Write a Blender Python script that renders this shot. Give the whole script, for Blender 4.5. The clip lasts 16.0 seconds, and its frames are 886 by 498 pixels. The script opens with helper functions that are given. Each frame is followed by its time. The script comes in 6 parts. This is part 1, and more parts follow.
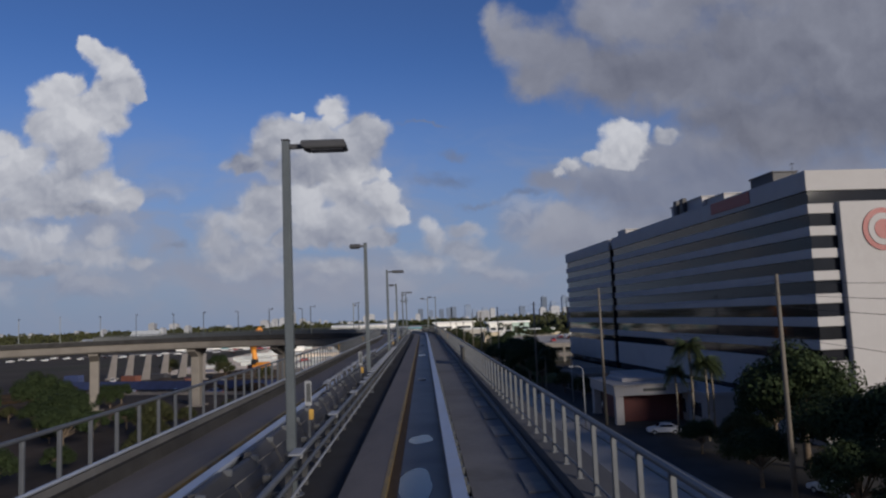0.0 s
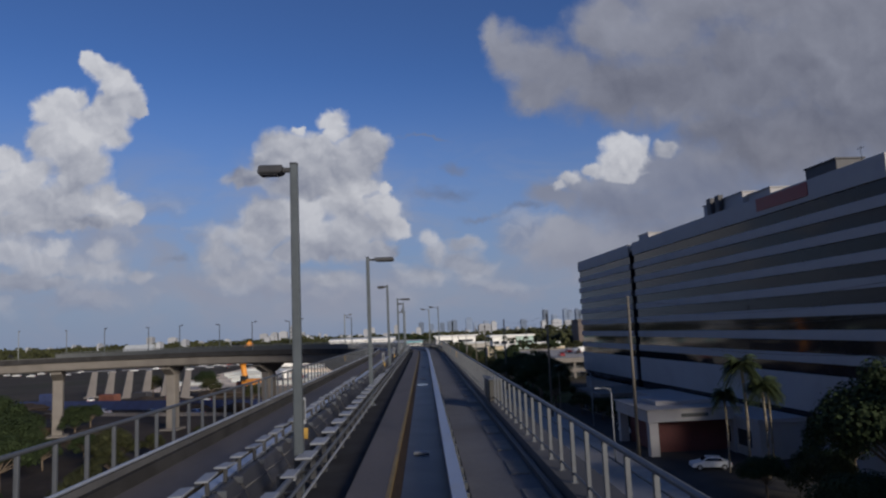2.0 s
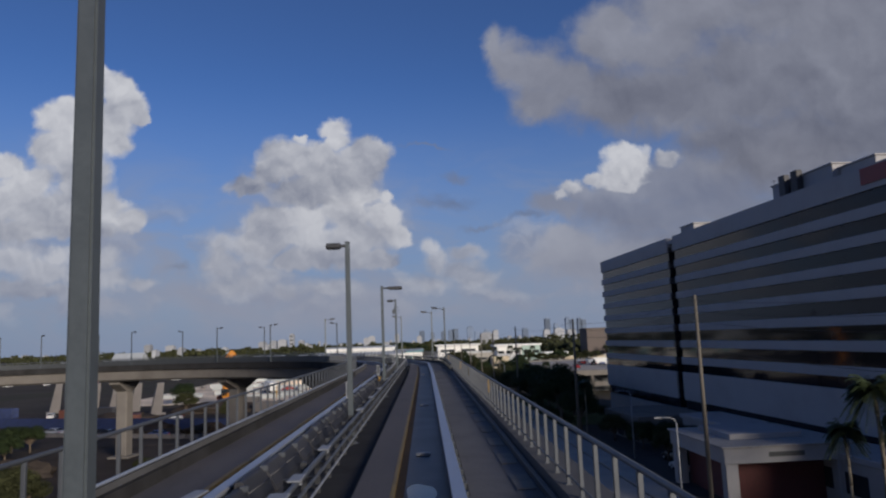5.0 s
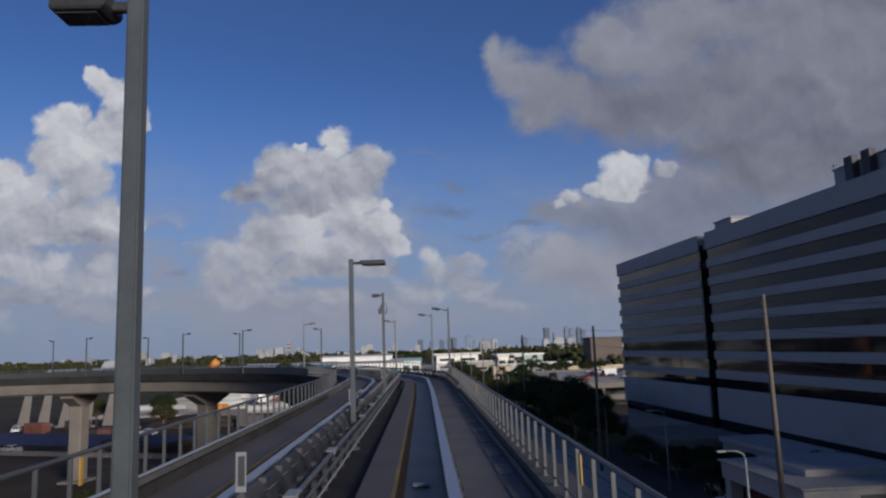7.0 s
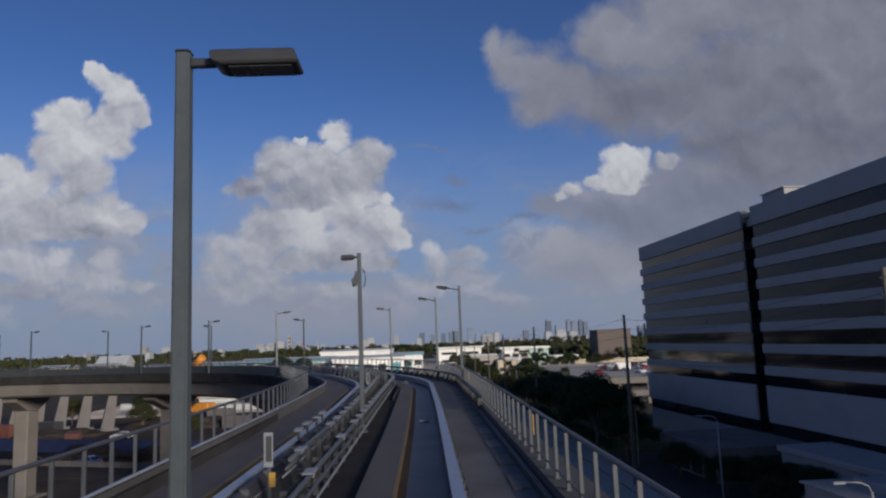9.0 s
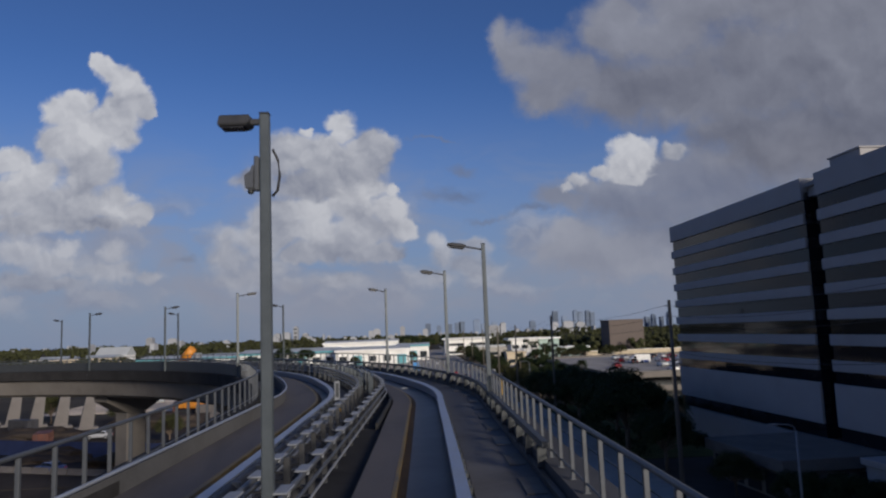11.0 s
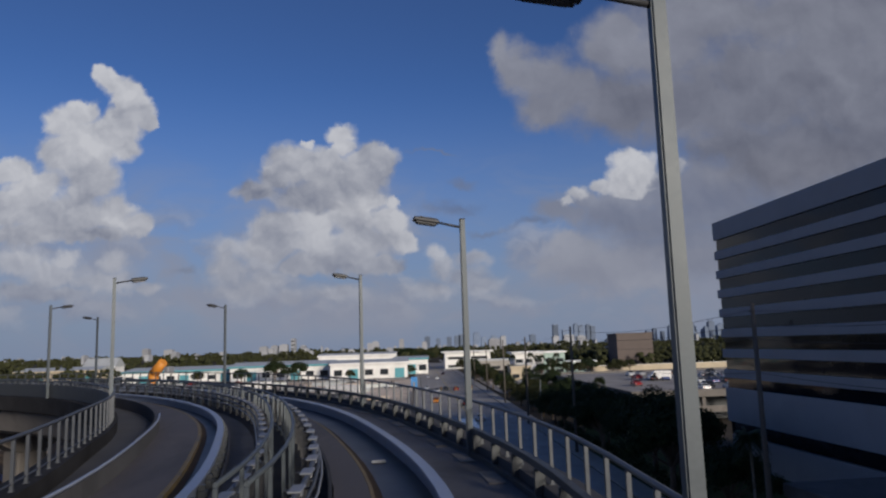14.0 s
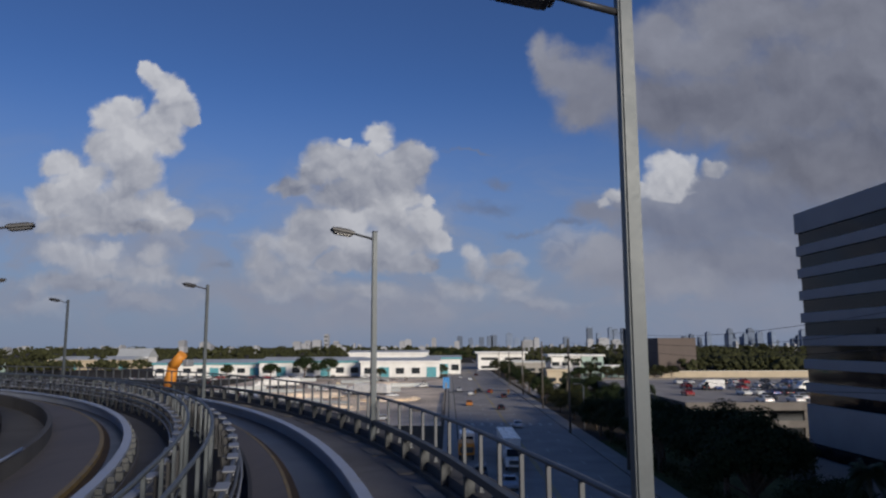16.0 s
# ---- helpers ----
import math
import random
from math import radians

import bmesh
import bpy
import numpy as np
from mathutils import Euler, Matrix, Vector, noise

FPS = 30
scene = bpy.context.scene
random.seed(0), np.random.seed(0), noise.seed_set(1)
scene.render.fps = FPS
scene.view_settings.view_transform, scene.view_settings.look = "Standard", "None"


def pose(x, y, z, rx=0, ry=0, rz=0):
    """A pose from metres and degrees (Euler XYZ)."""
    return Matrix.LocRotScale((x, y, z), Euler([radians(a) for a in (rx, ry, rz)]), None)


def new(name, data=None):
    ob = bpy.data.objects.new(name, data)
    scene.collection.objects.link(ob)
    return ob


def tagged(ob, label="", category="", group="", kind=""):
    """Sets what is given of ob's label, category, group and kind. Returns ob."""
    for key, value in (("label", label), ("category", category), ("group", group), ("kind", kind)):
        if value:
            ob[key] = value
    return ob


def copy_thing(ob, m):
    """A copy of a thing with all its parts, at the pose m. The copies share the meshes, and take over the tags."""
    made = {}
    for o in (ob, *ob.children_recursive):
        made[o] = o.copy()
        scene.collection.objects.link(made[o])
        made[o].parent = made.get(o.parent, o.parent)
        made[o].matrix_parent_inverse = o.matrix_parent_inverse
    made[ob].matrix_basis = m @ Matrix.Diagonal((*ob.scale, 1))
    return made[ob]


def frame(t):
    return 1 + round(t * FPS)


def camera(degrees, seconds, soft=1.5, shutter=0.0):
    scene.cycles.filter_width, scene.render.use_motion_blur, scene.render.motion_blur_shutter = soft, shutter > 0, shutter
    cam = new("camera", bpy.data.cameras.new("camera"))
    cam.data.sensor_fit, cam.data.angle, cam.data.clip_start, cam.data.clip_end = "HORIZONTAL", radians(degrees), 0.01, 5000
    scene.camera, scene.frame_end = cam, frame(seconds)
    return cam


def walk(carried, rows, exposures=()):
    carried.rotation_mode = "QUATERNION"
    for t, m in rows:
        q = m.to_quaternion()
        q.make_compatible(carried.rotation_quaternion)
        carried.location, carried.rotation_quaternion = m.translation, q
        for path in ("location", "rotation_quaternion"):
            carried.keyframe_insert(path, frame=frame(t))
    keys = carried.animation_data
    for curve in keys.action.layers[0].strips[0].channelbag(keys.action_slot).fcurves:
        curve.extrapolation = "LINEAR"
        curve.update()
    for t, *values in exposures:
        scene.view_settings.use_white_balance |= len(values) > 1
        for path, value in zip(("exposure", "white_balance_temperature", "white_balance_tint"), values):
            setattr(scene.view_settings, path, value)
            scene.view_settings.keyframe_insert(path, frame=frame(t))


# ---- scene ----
cam = camera(64.8, 16.0, soft=2.3)
METRES, EYE, TILT, LEAN, TURN = 108.0, 17.3, 0.0, 0.0, -2.9
ROWS = [
    (0.0, 0.0, 0.0, 0.0, 0.22, 5.48, 2.33),
    (0.5, -0.001, 0.0329, 0.0001, 0.27, 5.55, 2.46),
    (1.0, -0.0023, 0.0686, 0.0001, 0.3, 5.71, 2.27),
    (1.5, -0.0032, 0.1007, 0.0001, 0.34, 5.84, 2.77),
    (2.0, -0.0045, 0.1372, -0.0002, 0.28, 6.57, 2.42),
    (2.5, -0.0056, 0.1702, -0.0003, 0.38, 6.91, 2.49),
    (3.0, -0.0067, 0.206, -0.0003, 0.39, 7.99, 2.25),
    (3.5, -0.0076, 0.2386, -0.0005, 0.39, 7.37, 2.35),
    (4.0, -0.0088, 0.2759, -0.0004, 0.38, 7.7, 2.24),
    (6.5, -0.0148, 0.4422, 0.0002, 0.31, 6.52, 2.19),
    (7.0, -0.0157, 0.4772, 0.0004, 0.22, 7.98, 1.91),
    (7.5, -0.0166, 0.5086, 0.0006, 0.22, 7.07, 1.95),
    (8.0, -0.0179, 0.5441, 0.0005, 0.22, 7.68, 2.01),
    (8.5, -0.0189, 0.5757, 0.0005, 0.17, 6.97, 1.75),
    (9.0, -0.02, 0.6103, 0.0005, 0.35, 7.45, 2.17),
    (11.5, -0.0245, 0.7668, -0.0001, 0.9, 6.65, 2.16),
    (12.0, -0.0255, 0.7962, -0.0, 0.69, 6.67, 1.93),
    (12.5, -0.0263, 0.821, -0.0, 0.58, 7.44, 1.92),
    (13.0, -0.0275, 0.8481, -0.0001, 0.59, 6.8, 1.93),
    (13.5, -0.0284, 0.8719, 0.0, 0.65, 7.05, 1.85),
    (14.0, -0.0296, 0.9004, -0.0003, 0.79, 7.77, 1.85),
    (14.5, -0.0309, 0.9245, -0.0002, 1.14, 7.97, 1.86),
    (15.0, -0.033, 0.952, -0.0001, 1.58, 6.83, 1.36),
    (15.5, -0.0355, 0.9753, -0.0, 2.38, 7.86, 1.05),
    (16.0, -0.0378, 1.0024, -0.0003, 3.41, 7.78, 0.22),
]
walk(cam, [(t, pose(0, 0, EYE, TILT, LEAN, TURN) @ pose(METRES * x, METRES * y, METRES * z, 90 + pitch, roll, yaw)) for t, x, y, z, yaw, pitch, roll in ROWS], ((0.0, -0.05), (9.0, -0.1), (16.0, -0.18)))

# guideway geometry: a straight run, then a left-hand curve about CURVE
LEAN_DIR = 0.0187
CURVE = Vector((-51.9, 106.9))
S_TANGENT = 105.9
R_STRAIGHT, R_CURVE = 53.9, 53.4
S_START, S_END = -36.0, 232.0
DECK = 14.7


def smooth(a, b, v):
    k = min(1.0, max(0.0, (v - a) / (b - a)))
    return k * k * (3 - 2 * k)


def widen(s):
    return smooth(86.0, 122.0, s)


def at(s, u, z=0.0):
    """A place on the guideway: s metres along it, u metres to the right of its right-hand track's middle."""
    if s <= S_TANGENT:
        return Vector((s * LEAN_DIR + u, s - u * LEAN_DIR, z))
    phi = (s - S_TANGENT) / R_CURVE
    r = R_STRAIGHT - (R_STRAIGHT - R_CURVE) * smooth(0, 0.25, phi) + u
    return Vector((CURVE.x + r * math.cos(phi - LEAN_DIR), CURVE.y + r * math.sin(phi - LEAN_DIR), z))


def facing(s):
    """Turn about z, in degrees, of a thing whose own y runs along the guideway."""
    return math.degrees(max(0.0, (s - S_TANGENT) / R_CURVE) - LEAN_DIR)


def rail_right(s):
    return 2.13 - 0.2 * widen(s)


def rail_left(s):
    return -5.5 - 2.2 * widen(s)


def track_left(s):
    return -3.9 - 0.70 * widen(s)


def track_right(s):
    return -0.30 * widen(s)


# ---------------------------------------------------------------- light
SKY_STRENGTH, SKY_TINT = 0.079, (0.53, 0.76, 1.27, 1)
SUN_AZ, SUN_EL = 148.0, 14.5    # degrees clockwise from +y; above the horizon
sun = new("sun", bpy.data.lights.new("sun", "SUN"))
sun.data.energy, sun.data.angle, sun.data.color = 4.0, radians(14.0), (1.0, 0.90, 0.77)
to_sun = Vector((math.sin(radians(SUN_AZ)) * math.cos(radians(SUN_EL)), math.cos(radians(SUN_AZ)) * math.cos(radians(SUN_EL)), math.sin(radians(SUN_EL))))
sun.matrix_world = Matrix.Translation((0, -50, 120)) @ to_sun.to_track_quat("Z", "Y").to_matrix().to_4x4()


class Nodes:
    """Short ways to add nodes to a tree and link them."""

    def __init__(self, tree):
        self.tree = tree
        tree.nodes.clear()

    def add(self, kind, **sets):
        node = self.tree.nodes.new(kind)
        for key, value in sets.items():
            setattr(node, key, value)
        return node

    def link(self, a, b):
        self.tree.links.new(a, b)

    def put(self, socket, value):
        if hasattr(value, "is_output"):
            self.link(value, socket)
        elif value is not None:
            socket.default_value = value

    def math(self, op, a, b=None, c=None, clamp=False):
        node = self.add("ShaderNodeMath", operation=op, use_clamp=clamp)
        for i, v in enumerate((a, b, c)):
            self.put(node.inputs[i], v)
        return node.outputs[0]

    def vec(self, op, a, b=None, out=0):
        node = self.add("ShaderNodeVectorMath", operation=op)
        self.put(node.inputs[0], a)
        self.put(node.inputs[1], b)
        return node.outputs[out]

    def ramp(self, v, lo, hi, a=0.0, b=1.0, kind="SMOOTHSTEP"):
        node = self.add("ShaderNodeMapRange", interpolation_type=kind)
        for i, x in enumerate((v, lo, hi, a, b)):
            self.put(node.inputs[i], x)
        return node.outputs[0]

    def mix(self, f, a, b, blend="MIX"):
        node = self.add("ShaderNodeMix", data_type="RGBA", blend_type=blend)
        self.put(node.inputs[0], f)
        self.put(node.inputs[6], a)
        self.put(node.inputs[7], b)
        return node.outputs[2]

    def noise(self, v, scale, detail=4.0, rough=0.55, distort=0.0, dims="3D"):
        node = self.add("ShaderNodeTexNoise", noise_dimensions=dims)
        self.put(node.inputs["Vector"], v)
        node.inputs["Scale"].default_value = scale
        node.inputs["Detail"].default_value = detail
        node.inputs["Roughness"].default_value = rough
        node.inputs["Distortion"].default_value = distort
        return node.outputs[0]

    def voronoi(self, v, scale, detail=0.0):
        node = self.add("ShaderNodeTexVoronoi", voronoi_dimensions="2D", feature="SMOOTH_F1")
        self.put(node.inputs["Vector"], v)
        node.inputs["Scale"].default_value = scale
        node.inputs["Detail"].default_value = detail
        node.inputs["Smoothness"].default_value = 0.35
        return node.outputs[0]


# cloud heaps: (across, up, half width, half height, lightness), all over the distance ahead
HEAP_WEST = [(-0.455, 0.411, 0.013, 0.016, 0.8), (-0.441, 0.396, 0.024, 0.023, 0.85), (-0.415, 0.378, 0.028, 0.029, 0.85), (-0.404, 0.351, 0.028, 0.033, 0.8), (-0.385, 0.334, 0.013, 0.01, 0.65), (-0.423, 0.328, 0.037, 0.041, 0.7), (-0.481, 0.353, 0.031, 0.021, 0.9), (-0.506, 0.337, 0.031, 0.027, 0.85), (-0.462, 0.31, 0.055, 0.044, 0.7), (-0.417, 0.297, 0.026, 0.023, 0.7), (-0.501, 0.291, 0.042, 0.036, 0.75), (-0.568, 0.266, 0.043, 0.025, 0.9), (-0.538, 0.246, 0.056, 0.034, 0.8), (-0.466, 0.245, 0.047, 0.044, 0.6), (-0.56, 0.214, 0.067, 0.034, 0.62), (-0.489, 0.199, 0.072, 0.038, 0.58), (-0.428, 0.203, 0.035, 0.03, 0.8), (-0.396, 0.181, 0.024, 0.023, 0.65), (-0.465, 0.167, 0.069, 0.017, 0.35), (-0.543, 0.173, 0.068, 0.021, 0.42)]
LOW_WEST = [(-0.557, 0.135, 0.041, 0.024, 0.7), (-0.492, 0.136, 0.023, 0.017, 0.8), (-0.509, 0.114, 0.05, 0.022, 0.6), (-0.43, 0.126, 0.024, 0.022, 0.8), (-0.438, 0.102, 0.058, 0.02, 0.55), (-0.556, 0.095, 0.053, 0.017, 0.4), (-0.375, 0.092, 0.025, 0.011, 0.45), (-0.516, 0.088, 0.063, 0.011, 0.3)]
HEAP_MID = [(-0.109, 0.311, 0.026, 0.021, 1.08), (-0.102, 0.291, 0.021, 0.022, 1.08), (-0.153, 0.299, 0.014, 0.008, 0.9), (-0.168, 0.269, 0.044, 0.036, 0.5), (-0.126, 0.263, 0.046, 0.039, 0.45), (-0.06, 0.268, 0.042, 0.036, 0.47), (-0.044, 0.272, 0.023, 0.023, 0.54), (-0.199, 0.25, 0.026, 0.023, 0.41), (-0.094, 0.24, 0.067, 0.034, 0.38), (-0.227, 0.226, 0.041, 0.019, 0.32), (-0.137, 0.218, 0.073, 0.028, 0.32), (-0.102, 0.249, 0.014, 0.004, 0.9), (-0.072, 0.213, 0.052, 0.017, 0.9), (-0.028, 0.211, 0.017, 0.012, 0.81)]
HEAP_MID_LOW = [(-0.139, 0.18, 0.042, 0.027, 0.92), (-0.105, 0.192, 0.026, 0.023, 0.97), (-0.078, 0.175, 0.037, 0.033, 0.63), (-0.037, 0.182, 0.028, 0.033, 0.84), (-0.015, 0.15, 0.023, 0.016, 0.75), (-0.07, 0.147, 0.055, 0.029, 0.62), (-0.137, 0.151, 0.038, 0.025, 0.84), (-0.199, 0.177, 0.046, 0.032, 0.44), (-0.201, 0.151, 0.044, 0.025, 0.37), (-0.107, 0.122, 0.079, 0.023, 0.37), (-0.055, 0.117, 0.046, 0.016, 0.33), (-0.155, 0.117, 0.046, 0.018, 0.4)]
LOW_MID = [(-0.265, 0.14, 0.025, 0.02, 0.75), (-0.234, 0.139, 0.034, 0.022, 0.72), (-0.217, 0.122, 0.03, 0.022, 0.65), (-0.265, 0.113, 0.04, 0.03, 0.62), (-0.213, 0.098, 0.034, 0.025, 0.55), (-0.243, 0.086, 0.051, 0.022, 0.42), (-0.178, 0.076, 0.02, 0.013, 0.5), (-0.108, 0.078, 0.052, 0.015, 0.36), (0.028, 0.13, 0.014, 0.016, 0.72), (0.041, 0.11, 0.024, 0.02, 0.62), (0.08, 0.12, 0.034, 0.011, 0.42), (0.071, 0.096, 0.051, 0.022, 0.42), (0.03, 0.079, 0.049, 0.017, 0.42), (0.097, 0.085, 0.039, 0.02, 0.36)]
HEAP_EAST = [(0.318, 0.262, 0.03, 0.02, 0.88), (0.34, 0.239, 0.03, 0.032, 0.92), (0.305, 0.235, 0.026, 0.026, 0.84), (0.279, 0.222, 0.025, 0.015, 0.76), (0.241, 0.213, 0.023, 0.015, 0.76), (0.227, 0.202, 0.017, 0.011, 0.64), (0.353, 0.244, 0.013, 0.016, 0.84), (0.326, 0.214, 0.037, 0.009, 0.72), (0.392, 0.253, 0.02, 0.013, 0.56)]
GREY = [(0.136, 0.428, 0.022, 0.041, 0.75), (0.159, 0.406, 0.04, 0.05, 0.62), (0.198, 0.39, 0.055, 0.052, 0.55), (0.202, 0.343, 0.046, 0.031, 0.35), (0.239, 0.369, 0.055, 0.052, 0.45), (0.292, 0.424, 0.04, 0.034, 0.6), (0.328, 0.427, 0.074, 0.048, 0.62), (0.396, 0.424, 0.088, 0.053, 0.6), (0.316, 0.347, 0.116, 0.052, 0.3), (0.414, 0.348, 0.135, 0.066, 0.3), (0.53, 0.38, 0.159, 0.103, 0.35), (0.662, 0.377, 0.173, 0.127, 0.36), (0.479, 0.289, 0.074, 0.036, 0.25), (0.582, 0.274, 0.17, 0.068, 0.18), (0.715, 0.279, 0.126, 0.08, 0.24), (0.793, 0.348, 0.175, 0.173, 0.3), (0.459, 0.48, 0.145, 0.069, 0.5), (0.593, 0.487, 0.157, 0.079, 0.45), (0.327, 0.46, 0.067, 0.044, 0.6), (0.735, 0.475, 0.159, 0.11, 0.4)]
GREY_LOW = [(0.379, 0.213, 0.084, 0.038, 0.22), (0.452, 0.219, 0.1, 0.051, 0.2), (0.561, 0.235, 0.113, 0.051, 0.16), (0.295, 0.178, 0.081, 0.031, 0.24), (0.358, 0.161, 0.11, 0.039, 0.18), (0.211, 0.182, 0.039, 0.02, 0.36), (0.478, 0.174, 0.122, 0.044, 0.2), (0.607, 0.17, 0.135, 0.055, 0.2), (0.222, 0.135, 0.028, 0.017, 0.7), (0.251, 0.119, 0.032, 0.017, 0.6), (0.336, 0.086, 0.076, 0.017, 0.62), (0.252, 0.089, 0.054, 0.019, 0.45), (0.431, 0.116, 0.132, 0.043, 0.2), (0.261, 0.196, 0.052, 0.024, 0.5), (0.328, 0.199, 0.056, 0.019, 0.5), (0.233, 0.178, 0.04, 0.02, 0.42), (0.295, 0.101, 0.074, 0.02, 0.55), (0.22, 0.107, 0.046, 0.018, 0.5)]
VEIL = [(-0.137, 0.193, 0.154, 0.107, 0.5), (-0.108, 0.054, 0.336, 0.048, 0.6), (-0.463, 0.135, 0.156, 0.072, 0.6), (0.261, 0.097, 0.166, 0.074, 0.4), (-0.346, 0.067, 0.235, 0.048, 0.5), (0.468, 0.048, 0.254, 0.066, 0.4)]
WISPS = [(0.051, 0.194, 0.046, 0.011, 0.1), (0.061, 0.236, 0.028, 0.008, 0.3), (0.028, 0.283, 0.03, 0.003, 0.3), (0.165, 0.165, 0.033, 0.007, 0.2), (0.107, 0.161, 0.033, 0.006, 0.25), (-0.342, 0.115, 0.019, 0.006, 0.4)]


def cloud_group(blobs, soft):
    """Nodes that turn a place in the sky into the depth inside a row of heaped ellipses (1 in their middles, 0 at their rims) and their lightness there."""
    tree = bpy.data.node_groups.new("cloud", "ShaderNodeTree")
    tree.interface.new_socket("p", in_out="INPUT", socket_type="NodeSocketVector")
    tree.interface.new_socket("depth", in_out="OUTPUT", socket_type="NodeSocketFloat")
    tree.interface.new_socket("light", in_out="OUTPUT", socket_type="NodeSocketFloat")
    n = Nodes(tree)
    p = n.add("NodeGroupInput").outputs[0]
    best = weights = lights = None
    for x, y, rx, ry, light in blobs:
        d = n.vec("MULTIPLY", n.vec("SUBTRACT", p, (x, y, 0)), (1 / rx, 1 / ry, 0))
        v = n.math("SUBTRACT", 1.0, n.vec("LENGTH", d, out=1))
        w = n.math("POWER", n.math("MAXIMUM", n.math("ADD", v, 0.75), 0.001), 3.0)
        best = v if best is None else n.math("SMOOTH_MAX", best, v, soft)
        weights = w if weights is None else n.math("ADD", weights, w)
        lights = n.math("MULTIPLY", w, light) if lights is None else n.math("MULTIPLY_ADD", w, light, lights)
    out = n.add("NodeGroupOutput")
    n.link(best, out.inputs[0])
    n.link(n.math("DIVIDE", lights, weights), out.inputs[1])
    return tree


def build_sky():
    world = bpy.data.worlds.new("sky")
    scene.world = world
    world.use_nodes = True
    n = Nodes(world.node_tree)
    sky = n.add("ShaderNodeTexSky", sky_type="NISHITA", sun_disc=False, sun_elevation=radians(SUN_EL), sun_rotation=radians(SUN_AZ), altitude=10, air_density=1.0, dust_density=0.6, ozone_density=2.5)
    way = n.add("ShaderNodeTexCoord").outputs["Generated"]
    sep = n.add("ShaderNodeSeparateXYZ")
    n.link(way, sep.inputs[0])
    x, y, z = sep.outputs
    ahead = n.math("MAXIMUM", n.math("ABSOLUTE", y), 0.02)
    flat = n.add("ShaderNodeCombineXYZ")
    n.link(n.math("DIVIDE", x, ahead), flat.inputs[0])
    n.link(n.math("DIVIDE", z, ahead), flat.inputs[1])
    p = flat.outputs[0]

    def warped(scale, far, detail):
        """Places pushed about by noise, so that rims turn ragged."""
        warp = n.add("ShaderNodeTexNoise", noise_dimensions="2D")
        n.link(p, warp.inputs["Vector"])
        for key, value in (("Scale", scale), ("Detail", detail), ("Roughness", 0.62)):
            warp.inputs[key].default_value = value
        return n.vec("ADD", p, n.vec("MULTIPLY", n.vec("SUBTRACT", warp.outputs["Color"], (0.5, 0.5, 0.5)), (far, far, 0)))

    def billow(v, scale):
        """Height of small round lumps."""
        return n.math("ADD", n.math("MULTIPLY", n.voronoi(v, scale, 2.5), -0.8), n.math("MULTIPLY", n.noise(v, scale * 1.6, 5, 0.6, 0.0, "2D"), 0.6))

    sharp = warped(20.0, 0.034, 7)
    loose = warped(7.0, 0.075, 5)
    lumps = billow(sharp, 20.0)
    relief = n.math("SUBTRACT", lumps, billow(n.vec("ADD", sharp, (0.003, 0.008, 0)), 20.0))
    heads = billow(sharp, 9.0)
    heads_rise = n.math("SUBTRACT", heads, billow(n.vec("ADD", sharp, (0.006, 0.018, 0)), 9.0))
    swell = n.noise(loose, 7.0, 4, 0.5, 0.0, "2D")
    swell_rise = n.math("SUBTRACT", swell, n.noise(n.vec("ADD", loose, (0.01, 0.024, 0)), 7.0, 4, 0.5, 0.0, "2D"))

    base = n.mix(1.0, sky.outputs[0], SKY_TINT, "MULTIPLY")
    base = n.mix(n.ramp(z, 0.2, 0.5, 0.0, 0.25), base, (0.5, 0.85, 2.0, 1))
    # haze towards the horizon
    haze = n.ramp(z, -0.04, 0.37, 1.0, 0.0)
    col = n.mix(n.math("MULTIPLY", haze, 0.95), base, (2.8, 3.45, 5.0, 1))
    # thin streaked veil, low down
    veil = n.noise(n.vec("MULTIPLY", p, (1.0, 2.4, 1.0)), 6.0, 7, 0.62, 0.4, "2D")
    low = n.math("MULTIPLY", n.ramp(z, 0.0, 0.04, 0.45, 1.0), n.ramp(z, 0.10, 0.30, 1.0, 0.0))
    col = n.mix(n.math("MULTIPLY", n.math("MULTIPLY", n.ramp(veil, 0.36, 0.72), low), 0.8), col, (3.3, 3.65, 4.8, 1))

    # small broken puffs low over the horizon
    q = n.vec("MULTIPLY", sharp, (1.0, 1.7, 1.0))
    puff = n.noise(q, 8.0, 5, 0.5, 0.0, "2D")
    puff_rise = n.math("SUBTRACT", puff, n.noise(n.vec("ADD", q, (0.006, 0.02, 0)), 8.0, 5, 0.5, 0.0, "2D"))
    band = n.math("MULTIPLY", n.ramp(z, 0.02, 0.07), n.ramp(z, 0.12, 0.22, 1.0, 0.0))
    puffs = n.mix(n.ramp(puff_rise, -0.08, 0.12), (2.9, 3.2, 4.3, 1), (4.9, 5.1, 5.9, 1))
    col = n.mix(n.math("MULTIPLY", n.math("MULTIPLY", n.ramp(puff, 0.47, 0.66), band), 0.7), col, puffs)

    def layer(col, blobs, soft, where, edge, far, relief_k, swell_k, strength, dull, white, fade, ragged=0.35):
        group = n.add("ShaderNodeGroup", node_tree=cloud_group(blobs, soft))
        n.link(where, group.inputs[0])
        depth, light = group.outputs
        body = n.math("ADD", depth, n.math("MULTIPLY", n.math("ADD", lumps, 0.12), ragged))
        body = n.math("ADD", body, n.math("MULTIPLY", n.math("ADD", heads, 0.12), ragged))
        tone = n.math("ADD", light, n.math("MULTIPLY", relief, relief_k * 0.8))
        tone = n.math("ADD", tone, n.math("MULTIPLY", heads_rise, relief_k * 1.3))
